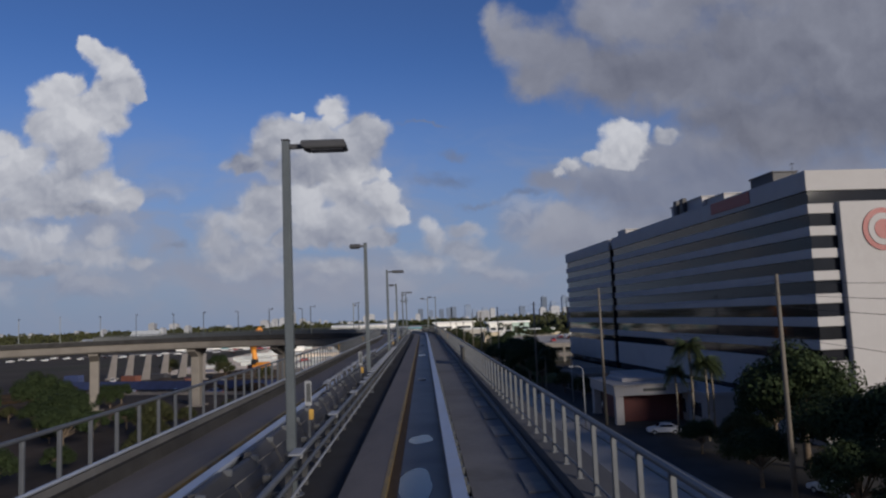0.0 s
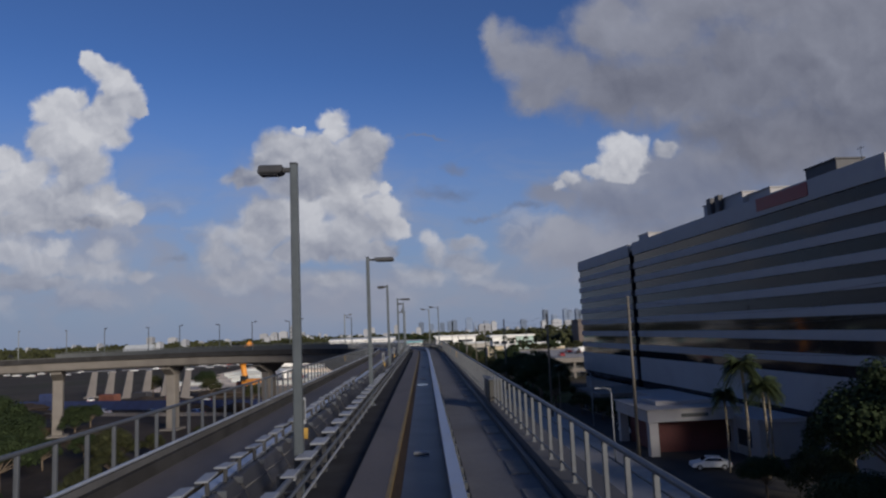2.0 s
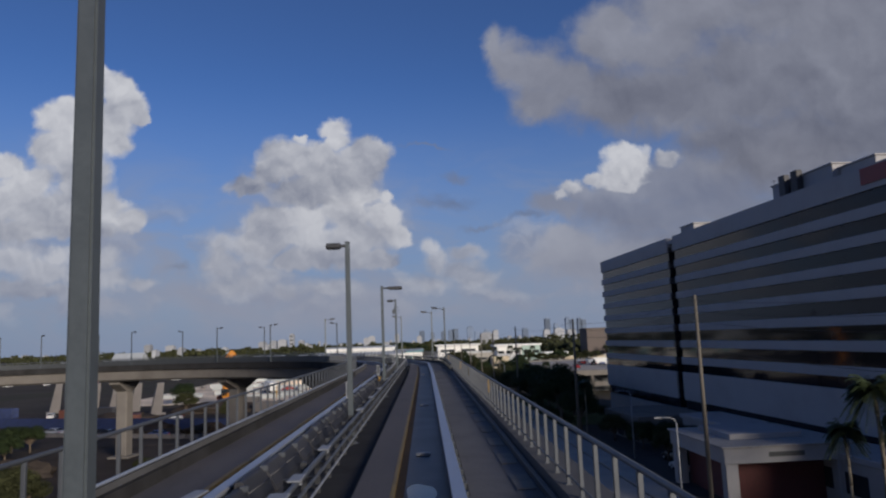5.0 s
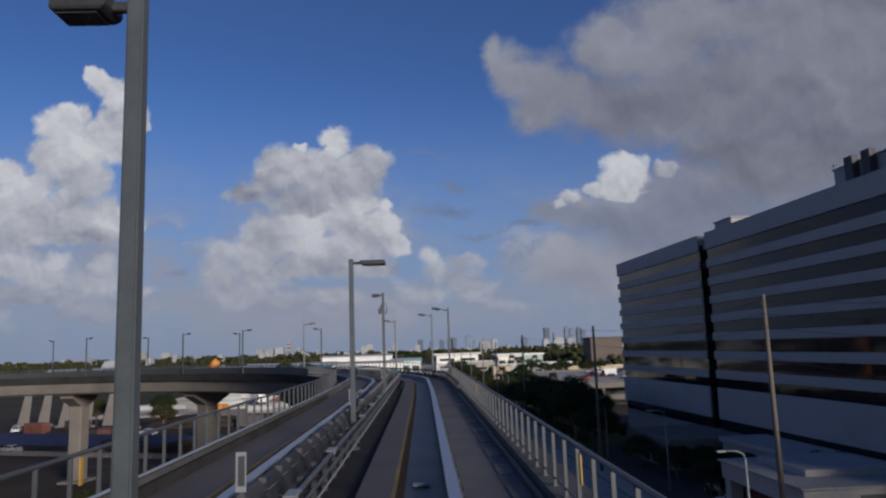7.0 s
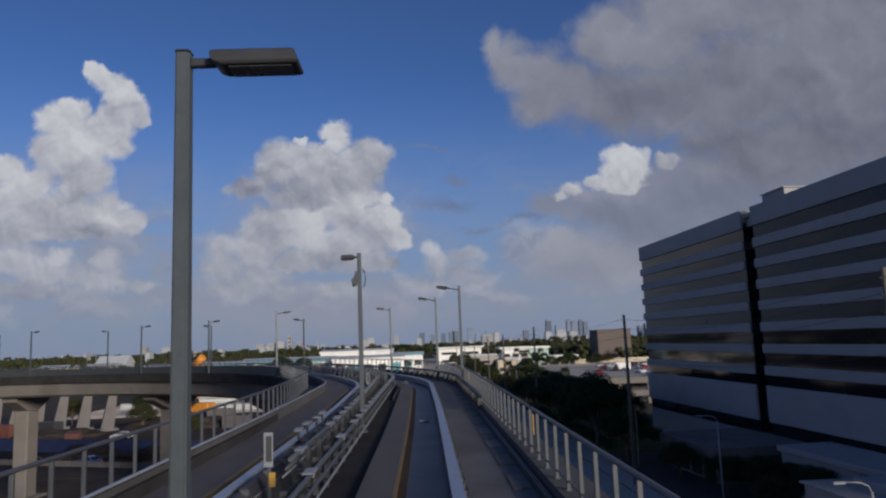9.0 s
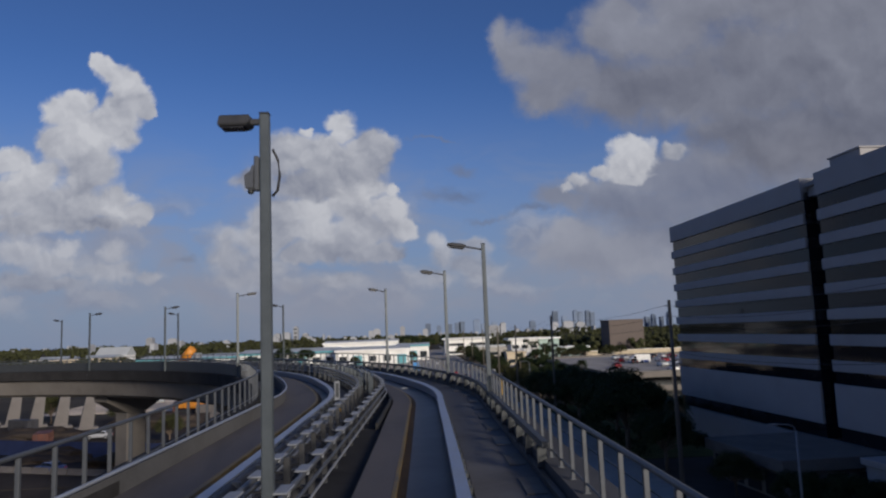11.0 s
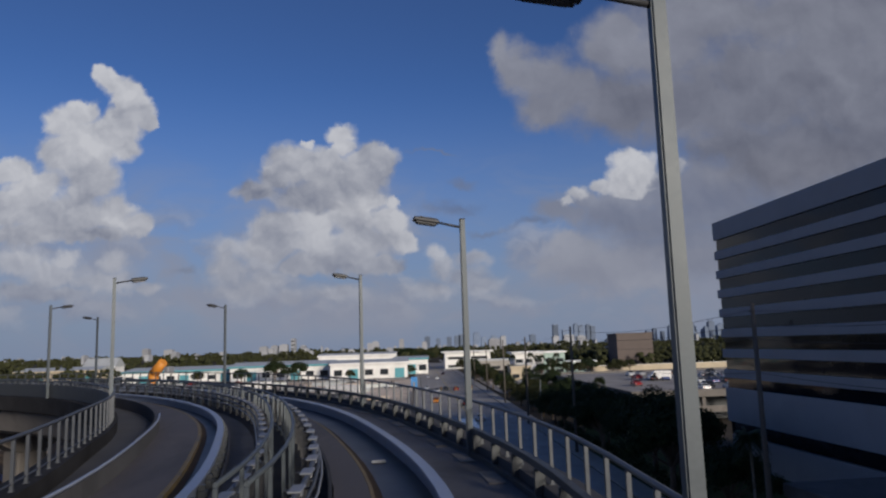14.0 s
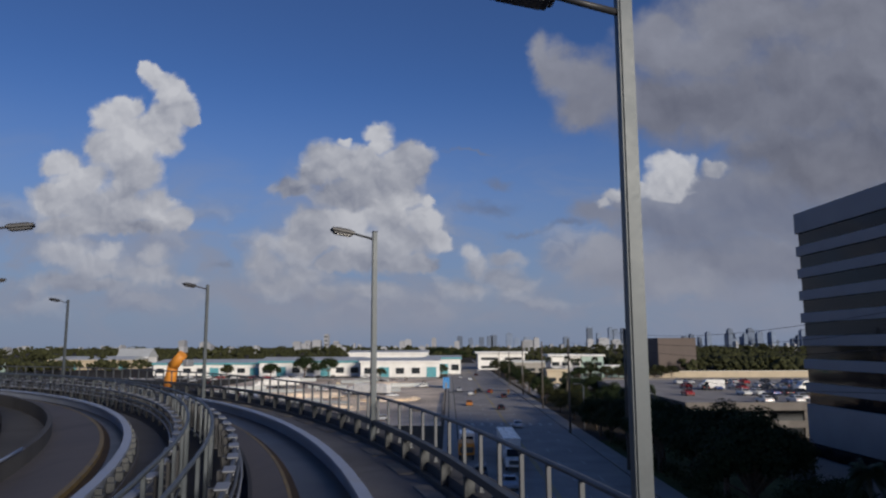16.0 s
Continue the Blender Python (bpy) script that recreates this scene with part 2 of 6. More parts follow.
        tone = n.math("ADD", tone, n.math("MULTIPLY", swell_rise, swell_k))
        shade = n.mix(n.ramp(tone, 0.0, 1.0, 0.0, 1.0, "LINEAR"), dull, white)
        shade = n.mix(n.ramp(z, 0.05, 0.28, fade, 0.0), shade, (3.4, 3.7, 4.8, 1))
        return n.mix(n.math("MULTIPLY", n.ramp(body, edge, far), strength), col, shade)

    dull, white = (2.35, 2.6, 3.5, 1), (7.6, 7.7, 8.2, 1)
    col = layer(col, VEIL, 0.4, loose, -0.15, 0.8, 0.0, 0.6, 0.6, (2.9, 3.15, 4.2, 1), (4.1, 4.3, 5.2, 1), 0.0, 0.2)
    col = layer(col, GREY_LOW, 0.4, loose, -0.45, 0.45, 0.06, 0.7, 0.9, (1.8, 2.0, 2.85, 1), (5.2, 5.4, 6.2, 1), 0.3, 0.25)
    col = layer(col, GREY, 0.4, loose, -0.35, 0.45, 0.08, 0.8, 0.96, (1.4, 1.5, 2.05, 1), (4.4, 4.6, 5.5, 1), 0.1, 0.25)
    col = layer(col, WISPS, 0.2, loose, -0.5, 0.9, 0.0, 0.3, 0.55, (1.5, 1.75, 2.6, 1), (4.0, 4.2, 5.0, 1), 0.0)
    col = layer(col, LOW_MID, 0.25, sharp, -0.4, 0.55, 0.5, 0.5, 0.88, dull, white, 0.35)
    col = layer(col, LOW_WEST, 0.25, sharp, -0.4, 0.5, 0.5, 0.5, 0.9, dull, white, 0.4)
    col = layer(col, HEAP_MID_LOW, 0.2, sharp, -0.22, 0.22, 0.55, 0.4, 0.96, dull, white, 0.35)
    col = layer(col, HEAP_MID, 0.2, sharp, -0.22, 0.22, 0.55, 0.4, 0.96, dull, white, 0.25)
    col = layer(col, HEAP_WEST, 0.2, sharp, -0.22, 0.22, 0.55, 0.5, 0.97, dull, white, 0.3)
    col = layer(col, HEAP_EAST, 0.15, sharp, -0.28, 0.26, 0.6, 0.4, 0.96, dull, white, 0.25)
    out = n.add("ShaderNodeBackground")
    n.link(col, out.inputs[0])
    out.inputs[1].default_value = SKY_STRENGTH
    n.link(out.outputs[0], n.add("ShaderNodeOutputWorld").inputs[0])


build_sky()

# ---------------------------------------------------------------- materials


def material(name, colour, rough=0.7, metal=0.0, vary=0.25, scale=3.0, fine=40.0, bump=0.2, stain=None, stain_amount=0.0, per_piece=0.0, stretch=(1, 1, 1), spec=0.5):
    """A surface with grain at two scales, stains of a second colour and fine relief."""
    m = bpy.data.materials.new(name)
    m.use_nodes = True
    n = Nodes(m.node_tree)
    p = n.add("ShaderNodeTexCoord").outputs["Object"]
    p = n.vec("MULTIPLY", p, stretch)
    big = n.noise(p, scale, 5, 0.6)
    small = n.noise(p, fine, 3, 0.6)
    k = n.math("ADD", n.math("MULTIPLY", big, 0.65), n.math("MULTIPLY", small, 0.35))
    dark = tuple(c * (1 - vary) for c in colour) + (1,)
    light = tuple(min(1, c * (1 + vary)) for c in colour) + (1,)
    col = n.mix(n.ramp(k, 0.3, 0.7), dark, light)
    if stain:
        s = n.ramp(n.noise(p, scale * 0.45, 6, 0.65, 0.6), 0.5, 0.68)
        col = n.mix(n.math("MULTIPLY", s, stain_amount), col, stain + (1,))
    if per_piece:
        r = n.add("ShaderNodeObjectInfo").outputs["Random"]
        col = n.mix(1.0, col, n.mix(r, (1 - per_piece,) * 3 + (1,), (1 + per_piece,) * 3 + (1,)), "MULTIPLY")
    b = n.add("ShaderNodeBsdfPrincipled")
    n.link(col, b.inputs["Base Color"])
    b.inputs["Metallic"].default_value = metal
    b.inputs["Specular IOR Level"].default_value = spec
    n.link(n.ramp(k, 0.2, 0.8, max(0.02, rough - 0.12), min(1, rough + 0.12), "LINEAR"), b.inputs["Roughness"])
    if bump:
        bp = n.add("ShaderNodeBump")
        bp.inputs["Strength"].default_value = bump
        bp.inputs["Distance"].default_value = 0.02
        n.link(k, bp.inputs["Height"])
        n.link(bp.outputs[0], b.inputs["Normal"])
    n.link(b.outputs[0], n.add("ShaderNodeOutputMaterial").inputs[0])
    return m


def glass_dark(name, colour=(0.012, 0.013, 0.017), rough=0.06):
    m = bpy.data.materials.new(name)
    m.use_nodes = True
    n = Nodes(m.node_tree)
    p = n.add("ShaderNodeTexCoord").outputs["Object"]
    b = n.add("ShaderNodeBsdfPrincipled")
    k = n.noise(p, 0.35, 3)
    n.link(n.mix(k, tuple(c * 0.6 for c in colour) + (1,), tuple(c * 1.5 for c in colour) + (1,)), b.inputs["Base Color"])
    b.inputs["Roughness"].default_value = rough
    b.inputs["Specular IOR Level"].default_value = 0.22
    n.link(b.outputs[0], n.add("ShaderNodeOutputMaterial").inputs[0])
    return m


CONCRETE = material("concrete", (0.078, 0.077, 0.08), 0.85, vary=0.22, scale=0.5, fine=14, stain=(0.055, 0.052, 0.05), stain_amount=0.6, spec=0.25)
GIRDER = material("girder_concrete", (0.17, 0.155, 0.142), 0.85, vary=0.15, scale=0.35, fine=9, stain=(0.105, 0.095, 0.085), stain_amount=0.5, spec=0.25)
SIDE = material("side_concrete", (0.125, 0.122, 0.125), 0.85, vary=0.2, scale=0.6, fine=14, stain=(0.075, 0.07, 0.066), stain_amount=0.6, spec=0.25)
PAD = material("running_pad", (0.094, 0.086, 0.088), 0.75, vary=0.2, scale=0.8, fine=25, stain=(0.05, 0.05, 0.054), stain_amount=0.6, stretch=(1, 0.25, 1), spec=0.25)
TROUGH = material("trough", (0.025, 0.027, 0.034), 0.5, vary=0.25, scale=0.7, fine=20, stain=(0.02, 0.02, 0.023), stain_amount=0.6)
YELLOW = material("worn_yellow_paint", (0.17, 0.12, 0.045), 0.7, vary=0.3, scale=1.5, fine=22, stain=(0.08, 0.074, 0.066), stain_amount=0.9)
STEEL = material("galvanized_steel", (0.092, 0.099, 0.112), 0.5, 0.35, vary=0.12, scale=2.5, fine=30, bump=0.08)
BEAM = material("guide_beam_steel", (0.31, 0.345, 0.42), 0.42, 0.3, vary=0.12, scale=1.2, fine=18, bump=0.06, stain=(0.3, 0.29, 0.28), stain_amount=0.4)
POLE = material("pole_steel", (0.082, 0.096, 0.107), 0.5, 0.3, vary=0.15, scale=1.5, fine=25, bump=0.05)
FIXTURE = material("lamp_head_paint", (0.042, 0.043, 0.048), 0.5, 0.2, vary=0.15)
LENS = material("lamp_glass", (0.05, 0.05, 0.055), 0.25)
BRACKET = material("bracket_paint", (0.04, 0.041, 0.045), 0.6, 0.2, vary=0.2, per_piece=0.2)
DARK = material("dark_metal", (0.06, 0.065, 0.07), 0.5, 0.3, vary=0.2)
INSUL = material("insulator", (0.21, 0.22, 0.24), 0.5, vary=0.15)
WHITEWALL = material("hotel_panel", (0.33, 0.32, 0.325), 0.75, vary=0.06, scale=0.25, fine=6, bump=0.05, stain=(0.27, 0.26, 0.255), stain_amount=0.4)
GLASSBAND = glass_dark("dark_window_glass")
ROOFGREY = material("roof_gravel", (0.3, 0.29, 0.28), 0.9)
ASPHALT = material("asphalt", (0.33, 0.305, 0.275), 0.85, vary=0.2, scale=0.15, fine=6, stain=(0.22, 0.205, 0.19), stain_amount=0.6, spec=0.25)
DARKASPHALT = material("dark_asphalt", (0.055, 0.053, 0.052), 0.85, vary=0.25, scale=0.2, fine=6, stain=(0.035, 0.034, 0.033), stain_amount=0.6, spec=0.1)
# dark base colour stands in for shade in the deck's gaps, with stains on top
SHADECONCRETE = material("shade_dark_concrete", (0.034, 0.033, 0.034), 0.9, vary=0.3, scale=0.9, fine=18, stain=(0.02, 0.019, 0.018), stain_amount=0.7, spec=0.1)
RUSTBAND = material("rust_stained_concrete", (0.06, 0.042, 0.028), 0.85, vary=0.35, scale=1.2, fine=16, stain=(0.03, 0.027, 0.026), stain_amount=0.7, stretch=(1, 0.2, 1), spec=0.1)
PATCH = material("pale_patch_concrete", (0.155, 0.14, 0.122), 0.9, vary=0.25, scale=2.5, fine=20, per_piece=0.25)
DIRT = material("ground", (0.06, 0.051, 0.04), 0.95, vary=0.35, scale=0.04, fine=0.7, stain=(0.045, 0.052, 0.026), stain_amount=0.8, bump=0.3, spec=0.1)
WATER = glass_dark("rain_water", (0.02, 0.024, 0.03), 0.16)
RUST = material("rusty_container", (0.16, 0.06, 0.04), 0.7, vary=0.3, scale=0.7)
RUBBER = material("black_rubber", (0.02, 0.02, 0.022), 0.8)
ORANGE = material("orange_paint", (0.62, 0.24, 0.03), 0.55, vary=0.25, scale=0.8)
YELLOWTAPE = material("yellow_reflector", (0.4, 0.24, 0.05), 0.5, vary=0.2)
CABINET = material("cabinet_grey", (0.038, 0.038, 0.044), 0.65, vary=0.3, scale=1.6, per_piece=0.3)
WHITEPAINT = material("white_paint", (0.8, 0.8, 0.78), 0.6, vary=0.06, scale=0.5)
LINEWHITE = material("road_paint_white", (0.55, 0.54, 0.5), 0.8, vary=0.2, scale=0.6)
LINEYELLOW = material("road_paint_yellow", (0.5, 0.36, 0.08), 0.8, vary=0.2, scale=0.6)
# SAND also carries the far lot's sunlight, SITE the shade over near ground
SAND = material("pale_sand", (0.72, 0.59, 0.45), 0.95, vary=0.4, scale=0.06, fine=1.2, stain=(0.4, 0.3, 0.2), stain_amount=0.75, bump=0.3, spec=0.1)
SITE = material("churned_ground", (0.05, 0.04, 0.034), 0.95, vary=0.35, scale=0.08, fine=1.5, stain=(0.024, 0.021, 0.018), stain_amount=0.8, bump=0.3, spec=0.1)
GRASS = material("dry_grass", (0.07, 0.085, 0.03), 0.95, vary=0.4, scale=0.12, fine=3, stain=(0.14, 0.11, 0.06), stain_amount=0.6, spec=0.1)
PAVING = material("pavement_concrete", (0.33, 0.31, 0.28), 0.9, vary=0.15, scale=0.4, fine=8)
BARK = material("bark", (0.12, 0.09, 0.065), 0.95, vary=0.35, scale=3, fine=18, bump=0.5)
PALMBARK = material("palm_bark", (0.2, 0.17, 0.13), 0.95, vary=0.3, scale=4, fine=20, bump=0.5)
LEAF = material("leaves_dark", (0.026, 0.038, 0.016), 0.7, vary=0.45, scale=0.9, fine=4, bump=0, spec=0.1)
LEAFDRY = material("leaves_olive", (0.042, 0.045, 0.02), 0.75, vary=0.45, scale=0.5, fine=4, bump=0, spec=0.1)
PALMLEAF = material("palm_leaves", (0.05, 0.07, 0.028), 0.6, vary=0.35, scale=1.2, bump=0)
WOOD = material("weathered_wood_pole", (0.12, 0.105, 0.088), 0.9, vary=0.25, scale=1.5, fine=15, stretch=(1, 1, 0.1))
WHITESHED = material("white_shed_wall", (0.82, 0.81, 0.78), 0.7, vary=0.08, scale=0.2, fine=3, stain=(0.68, 0.66, 0.62), stain_amount=0.5)
SHEDROOF = material("pale_metal_roof", (0.5, 0.52, 0.52), 0.6, 0.2, vary=0.1, scale=0.15, fine=2)
TEAL = material("teal_paint", (0.10, 0.33, 0.38), 0.6, vary=0.12, scale=0.5)
PALETEAL = material("pale_green_wall", (0.36, 0.47, 0.42), 0.75, vary=0.1, scale=0.3)
BEIGE = material("beige_wall", (0.5, 0.42, 0.3), 0.8, vary=0.12, scale=0.3)
BROWN = material("brown_wall", (0.125, 0.1, 0.09), 0.85, vary=0.12, scale=0.12, fine=2)
# distance haze is put into these blue-grey and pale base colours
TOWER = material("far_tower_haze_tint", (0.15, 0.195, 0.28), 0.8, vary=0.2, scale=0.02, fine=0.15, per_piece=0.35, bump=0)
PALETOWER = material("far_block_haze_tint", (0.31, 0.32, 0.345), 0.8, vary=0.12, scale=0.02, fine=0.2, per_piece=0.2, bump=0)
MAROON = material("maroon_wall", (0.1, 0.025, 0.025), 0.7, vary=0.2)
SIGNRED = material("sign_red", (0.2, 0.02, 0.022), 0.5, vary=0.15)
BLUECLOTH = material("blue_screen_cloth", (0.03, 0.045, 0.12), 0.85, vary=0.3, scale=0.6)
PIER = material("pale_new_concrete", (0.15, 0.138, 0.135), 0.85, vary=0.15, scale=0.3, spec=0.25)
WINDOW = glass_dark("building_window", (0.03, 0.035, 0.04), 0.12)
TINT = glass_dark("car_glass", (0.015, 0.017, 0.02), 0.05)
HUB = material("wheel_rim", (0.45, 0.45, 0.46), 0.35, 0.7, vary=0.1)
REDLIGHT = material("tail_light", (0.4, 0.02, 0.02), 0.3)


def car_paint(name, colour):
    return material(name, colour, 0.28, 0.1, vary=0.05, scale=1.0, bump=0)


# ---------------------------------------------------------------- mesh helpers


def mesh_of(bm, name, mats):
    me = bpy.data.meshes.new(name)
    bm.normal_update()
    bm.to_mesh(me)
    bm.free()
    for m in (mats if isinstance(mats, (list, tuple)) else [mats]):
        me.materials.append(m)
    return me


def part(name, bm, mats, parent=None, label="", place=None):
    """Links a bmesh, or a mesh that others share, as one object."""
    me = bm if isinstance(bm, bpy.types.Mesh) else mesh_of(bm, name, mats)
    ob = new(name, me)
    if parent is not None:
        ob.parent = parent
    if place is not None:
        ob.matrix_basis = place
    if label:
        ob["label"] = label
    return ob


def thing(name, label, category, place=None, group="", kind=""):
    ob = tagged(new(name), label, category, group, kind)
    if place is not None:
        ob.matrix_basis = place
    return ob


def box(bm, x0, x1, y0, y1, z0, z1, bevel=0.0, mat=0, m=None):
    c = Matrix.Translation(((x0 + x1) / 2, (y0 + y1) / 2, (z0 + z1) / 2)) @ Matrix.Diagonal((x1 - x0, y1 - y0, z1 - z0, 1))
    got = bmesh.ops.create_cube(bm, size=1, matrix=(m @ c) if m else c)
    verts = got["verts"]
    faces = {f for v in verts for f in v.link_faces}
    for f in faces:
        f.material_index = mat
    if bevel:
        edges = list({e for v in verts for e in v.link_edges})
        done = bmesh.ops.bevel(bm, geom=edges, offset=bevel, segments=1, affect="EDGES")
        for f in done["faces"]:
            f.material_index = mat
    return bm


def rod(bm, a, b, r0, r1=None, sides=8, mat=0):
    a, b = Vector(a), Vector(b)
    d = b - a
    turn = d.to_track_quat("Z", "Y").to_matrix().to_4x4()
    got = bmesh.ops.create_cone(bm, cap_ends=True, segments=sides, radius1=r0, radius2=r0 if r1 is None else r1, depth=d.length, matrix=Matrix.Translation((a + b) / 2) @ turn)
    for f in {f for v in got["verts"] for f in v.link_faces}:
        f.material_index = mat
        f.smooth = sides > 5 and len(f.verts) == 4
    return bm


def stations(s0, s1, step=2.0):
    n = max(1, round((s1 - s0) / step))
    return [s0 + (s1 - s0) * i / n for i in range(n + 1)]


def sweep(profile, s0=S_START, s1=S_END, step=1.6, bm=None):
    """A closed section carried along the guideway; profile(s) gives its (u, z) corners in order, clockwise seen along the way."""
    bm = bm or bmesh.new()
    last = None
    rings = []
    for s in stations(s0, s1, step):
        rings.append([bm.verts.new(at(s, u, z)) for u, z in profile(s)])
    for a, b in zip(rings, rings[1:]):
        k = len(a)
        for i in range(k):
            bm.faces.new((a[i], a[(i + 1) % k], b[(i + 1) % k], b[i]))
    bm.faces.new(rings[0][::-1])
    bm.faces.new(rings[-1])
    bmesh.ops.recalc_face_normals(bm, faces=bm.faces)
    return bm


def slab(u0, u1, z0, z1, **kw):
    f0 = u0 if callable(u0) else (lambda s: u0)
    f1 = u1 if callable(u1) else (lambda s: u1)
    return sweep(lambda s: [(f0(s), z0), (f0(s), z1), (f1(s), z1), (f1(s), z0)], **kw)

# ---------------------------------------------------------------- ground, road, lots


def sheet(name, x0, x1, y0, y1, z, mat, label, category, thick=0.3):
    bm = bmesh.new()
    box(bm, x0, x1, y0, y1, z - thick, z)
    return tagged(part(name, bm, mat), label, category, kind="structure")


bm = bmesh.new()
bmesh.ops.create_grid(bm, x_segments=40, y_segments=40, size=2400, matrix=Matrix.Translation((0, 2050, 0)))
tagged(part("ground", bm, DIRT), "dusty brown ground with patches of dry grass", "ground", kind="structure")
sheet("road", 3.0, 25.0, -340, 765, 0.03, ASPHALT, "wide grey asphalt road with worn lane lines", "road", 0.2)
sheet("pavement", 25.2, 28.0, -340, 900, 0.17, PAVING, "pale concrete pavement beside the road", "pavement")
sheet("pavement", 0.2, 2.8, -340, 900, 0.17, PAVING, "pale concrete pavement beside the road", "pavement")
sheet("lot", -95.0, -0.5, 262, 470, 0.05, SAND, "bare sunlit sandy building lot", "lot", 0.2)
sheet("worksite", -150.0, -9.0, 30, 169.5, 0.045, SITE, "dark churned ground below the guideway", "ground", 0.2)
sheet("yard", -215.0, -5.0, 470.5, 483, 0.06, PAVING, "pale concrete yard before the warehouses", "yard", 0.2)
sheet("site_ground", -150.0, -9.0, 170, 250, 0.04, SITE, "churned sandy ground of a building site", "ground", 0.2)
sheet("hotel_drive", 28.2, 47.0, 30, 170, 0.05, DARKASPHALT, "dark asphalt drive beside the hotel", "road", 0.2)
sheet("verge", 28.2, 45.0, 171, 238, 0.06, GRASS, "dark grass verge under the trees", "verge", 0.2)
sheet("car_park", 30.0, 78.0, 340, 452, 0.05, ASPHALT, "asphalt car park beside the road", "car park", 0.2)

lines = thing("lane_marking", "worn painted lane lines on the asphalt", "road marking", kind="structure")
dash = bmesh.new()
box(dash, -0.07, 0.07, -1.5, 1.5, 0.0, 0.006)
dash = mesh_of(dash, "dash", LINEWHITE)
for x in (6.6, 10.2, 17.4, 21.0):
    for i in range(36):
        part("dash", dash, None, lines, place=pose(x, 130 + i * 12.0, 0.034))
for x in (13.6, 13.95):
    bm = bmesh.new()
    box(bm, x - 0.06, x + 0.06, -200, 760, 0.034, 0.04)
    part("centre_line", bm, LINEYELLOW, lines)
for i in range(10):
    bm = bmesh.new()
    box(bm, 4.0 + i * 2.1, 4.55 + i * 2.1, 262, 265.5, 0.034, 0.04)
    part("crossing_bar", bm, LINEWHITE, lines)

# ---------------------------------------------------------------- guideway


def tube(path, r, sides=6):
    """A round bar through a list of places."""
    bm = bmesh.new()
    rings = []
    for i, p in enumerate(path):
        d = (path[min(i + 1, len(path) - 1)] - path[max(i - 1, 0)]).normalized()
        side = d.cross(Vector((0, 0, 1))).normalized()
        up = side.cross(d)
        rings.append([bm.verts.new(p + (side * math.cos(a) + up * math.sin(a)) * r) for a in [2 * math.pi * k / sides for k in range(sides)]])
    for a, b in zip(rings, rings[1:]):
        for k in range(sides):
            f = bm.faces.new((a[k], a[(k + 1) % sides], b[(k + 1) % sides], b[k]))
            f.smooth = True
    bm.faces.new(rings[0])
    bm.faces.new(rings[-1][::-1])
    bmesh.ops.recalc_face_normals(bm, faces=bm.faces)
    return bm


guideway = thing("guideway", "elevated concrete guideway with two tracks curving away", "guideway", kind="structure")
part("deck", sweep(lambda s: [(rail_left(s) - 0.45, DECK - 0.45), (rail_left(s) - 0.45, DECK - 0.14), (rail_right(s) + 0.5, DECK - 0.14), (rail_right(s) + 0.5, DECK - 0.45)]), CONCRETE, guideway)
part("girder", sweep(lambda s: [(rail_left(s) + 0.75, DECK - 2.25), (rail_left(s) + 0.35, DECK - 2.0), (rail_left(s) - 0.05, DECK - 0.75), (rail_left(s) - 0.3, DECK - 0.455), (rail_right(s) + 0.4, DECK - 0.455), (rail_right(s) + 0.1, DECK - 0.75), (rail_right(s) - 0.3, DECK - 2.0), (rail_right(s) - 0.7, DECK - 2.25)]), GIRDER, guideway, "pale concrete box girder with nearly upright webs")
part("edge_curb", slab(lambda s: rail_right(s) - 0.16, lambda s: rail_right(s) + 0.503, DECK - 0.6, DECK + 0.24), CONCRETE, guideway)
# left curb coloured dark for the shaded gap below the railing
part("edge_curb", slab(lambda s: rail_left(s) - 0.453, lambda s: rail_left(s) + 0.16, DECK - 0.6, DECK + 0.24), SHADECONCRETE, guideway)
part("inner_curb", slab(lambda s: track_left(s) - 1.70, lambda s: track_left(s) - 1.56, DECK - 0.139, DECK + 0.36), CONCRETE, guideway)
# for each track: its middle, pad edges, stripe, trough and beam, measured from that middle
for off, pad0, stripe0, stripe1, beam0, beam1 in ((track_right, -1.36, -0.72, -0.655, 0.28, 0.51), (track_left, -1.558, -0.30, -0.20, 0.27, 0.48)):
    part("running_pad", slab(lambda s: off(s) + pad0, lambda s: off(s) + stripe0 - 0.003, DECK - 0.139, DECK), PAD, guideway)
    part("running_pad", slab(lambda s: off(s) + 0.62, lambda s: off(s) + (1.36 if off is track_right else 0.66), DECK - 0.139, DECK), SIDE, guideway)
    part("yellow_line", slab(lambda s: off(s) + stripe0, lambda s: off(s) + stripe1, DECK - 0.138, DECK + 0.004), YELLOW, guideway, "worn yellow-brown stripe at the pad's edge")
    part("rust_band", slab(lambda s: off(s) + stripe1 + 0.003, lambda s: off(s) + stripe1 + 0.16, DECK - 0.139, DECK - 0.09), RUSTBAND, guideway, "rust-brown band along the trough's edge")
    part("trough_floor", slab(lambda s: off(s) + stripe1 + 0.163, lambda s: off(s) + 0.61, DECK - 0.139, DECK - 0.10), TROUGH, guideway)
    mid = (beam0 + beam1) / 2
    part("guide_beam", sweep(lambda s: [(off(s) + mid - 0.02, DECK - 0.09), (off(s) + mid - 0.02, DECK + 0.19), (off(s) + beam0, DECK + 0.2), (off(s) + beam0 + 0.01, DECK + 0.25), (off(s) + beam1 - 0.01, DECK + 0.25), (off(s) + beam1, DECK + 0.2), (off(s) + mid + 0.03, DECK + 0.19), (off(s) + mid + 0.03, DECK - 0.09)]), BEAM, guideway, "pale blue-grey steel guide beam")
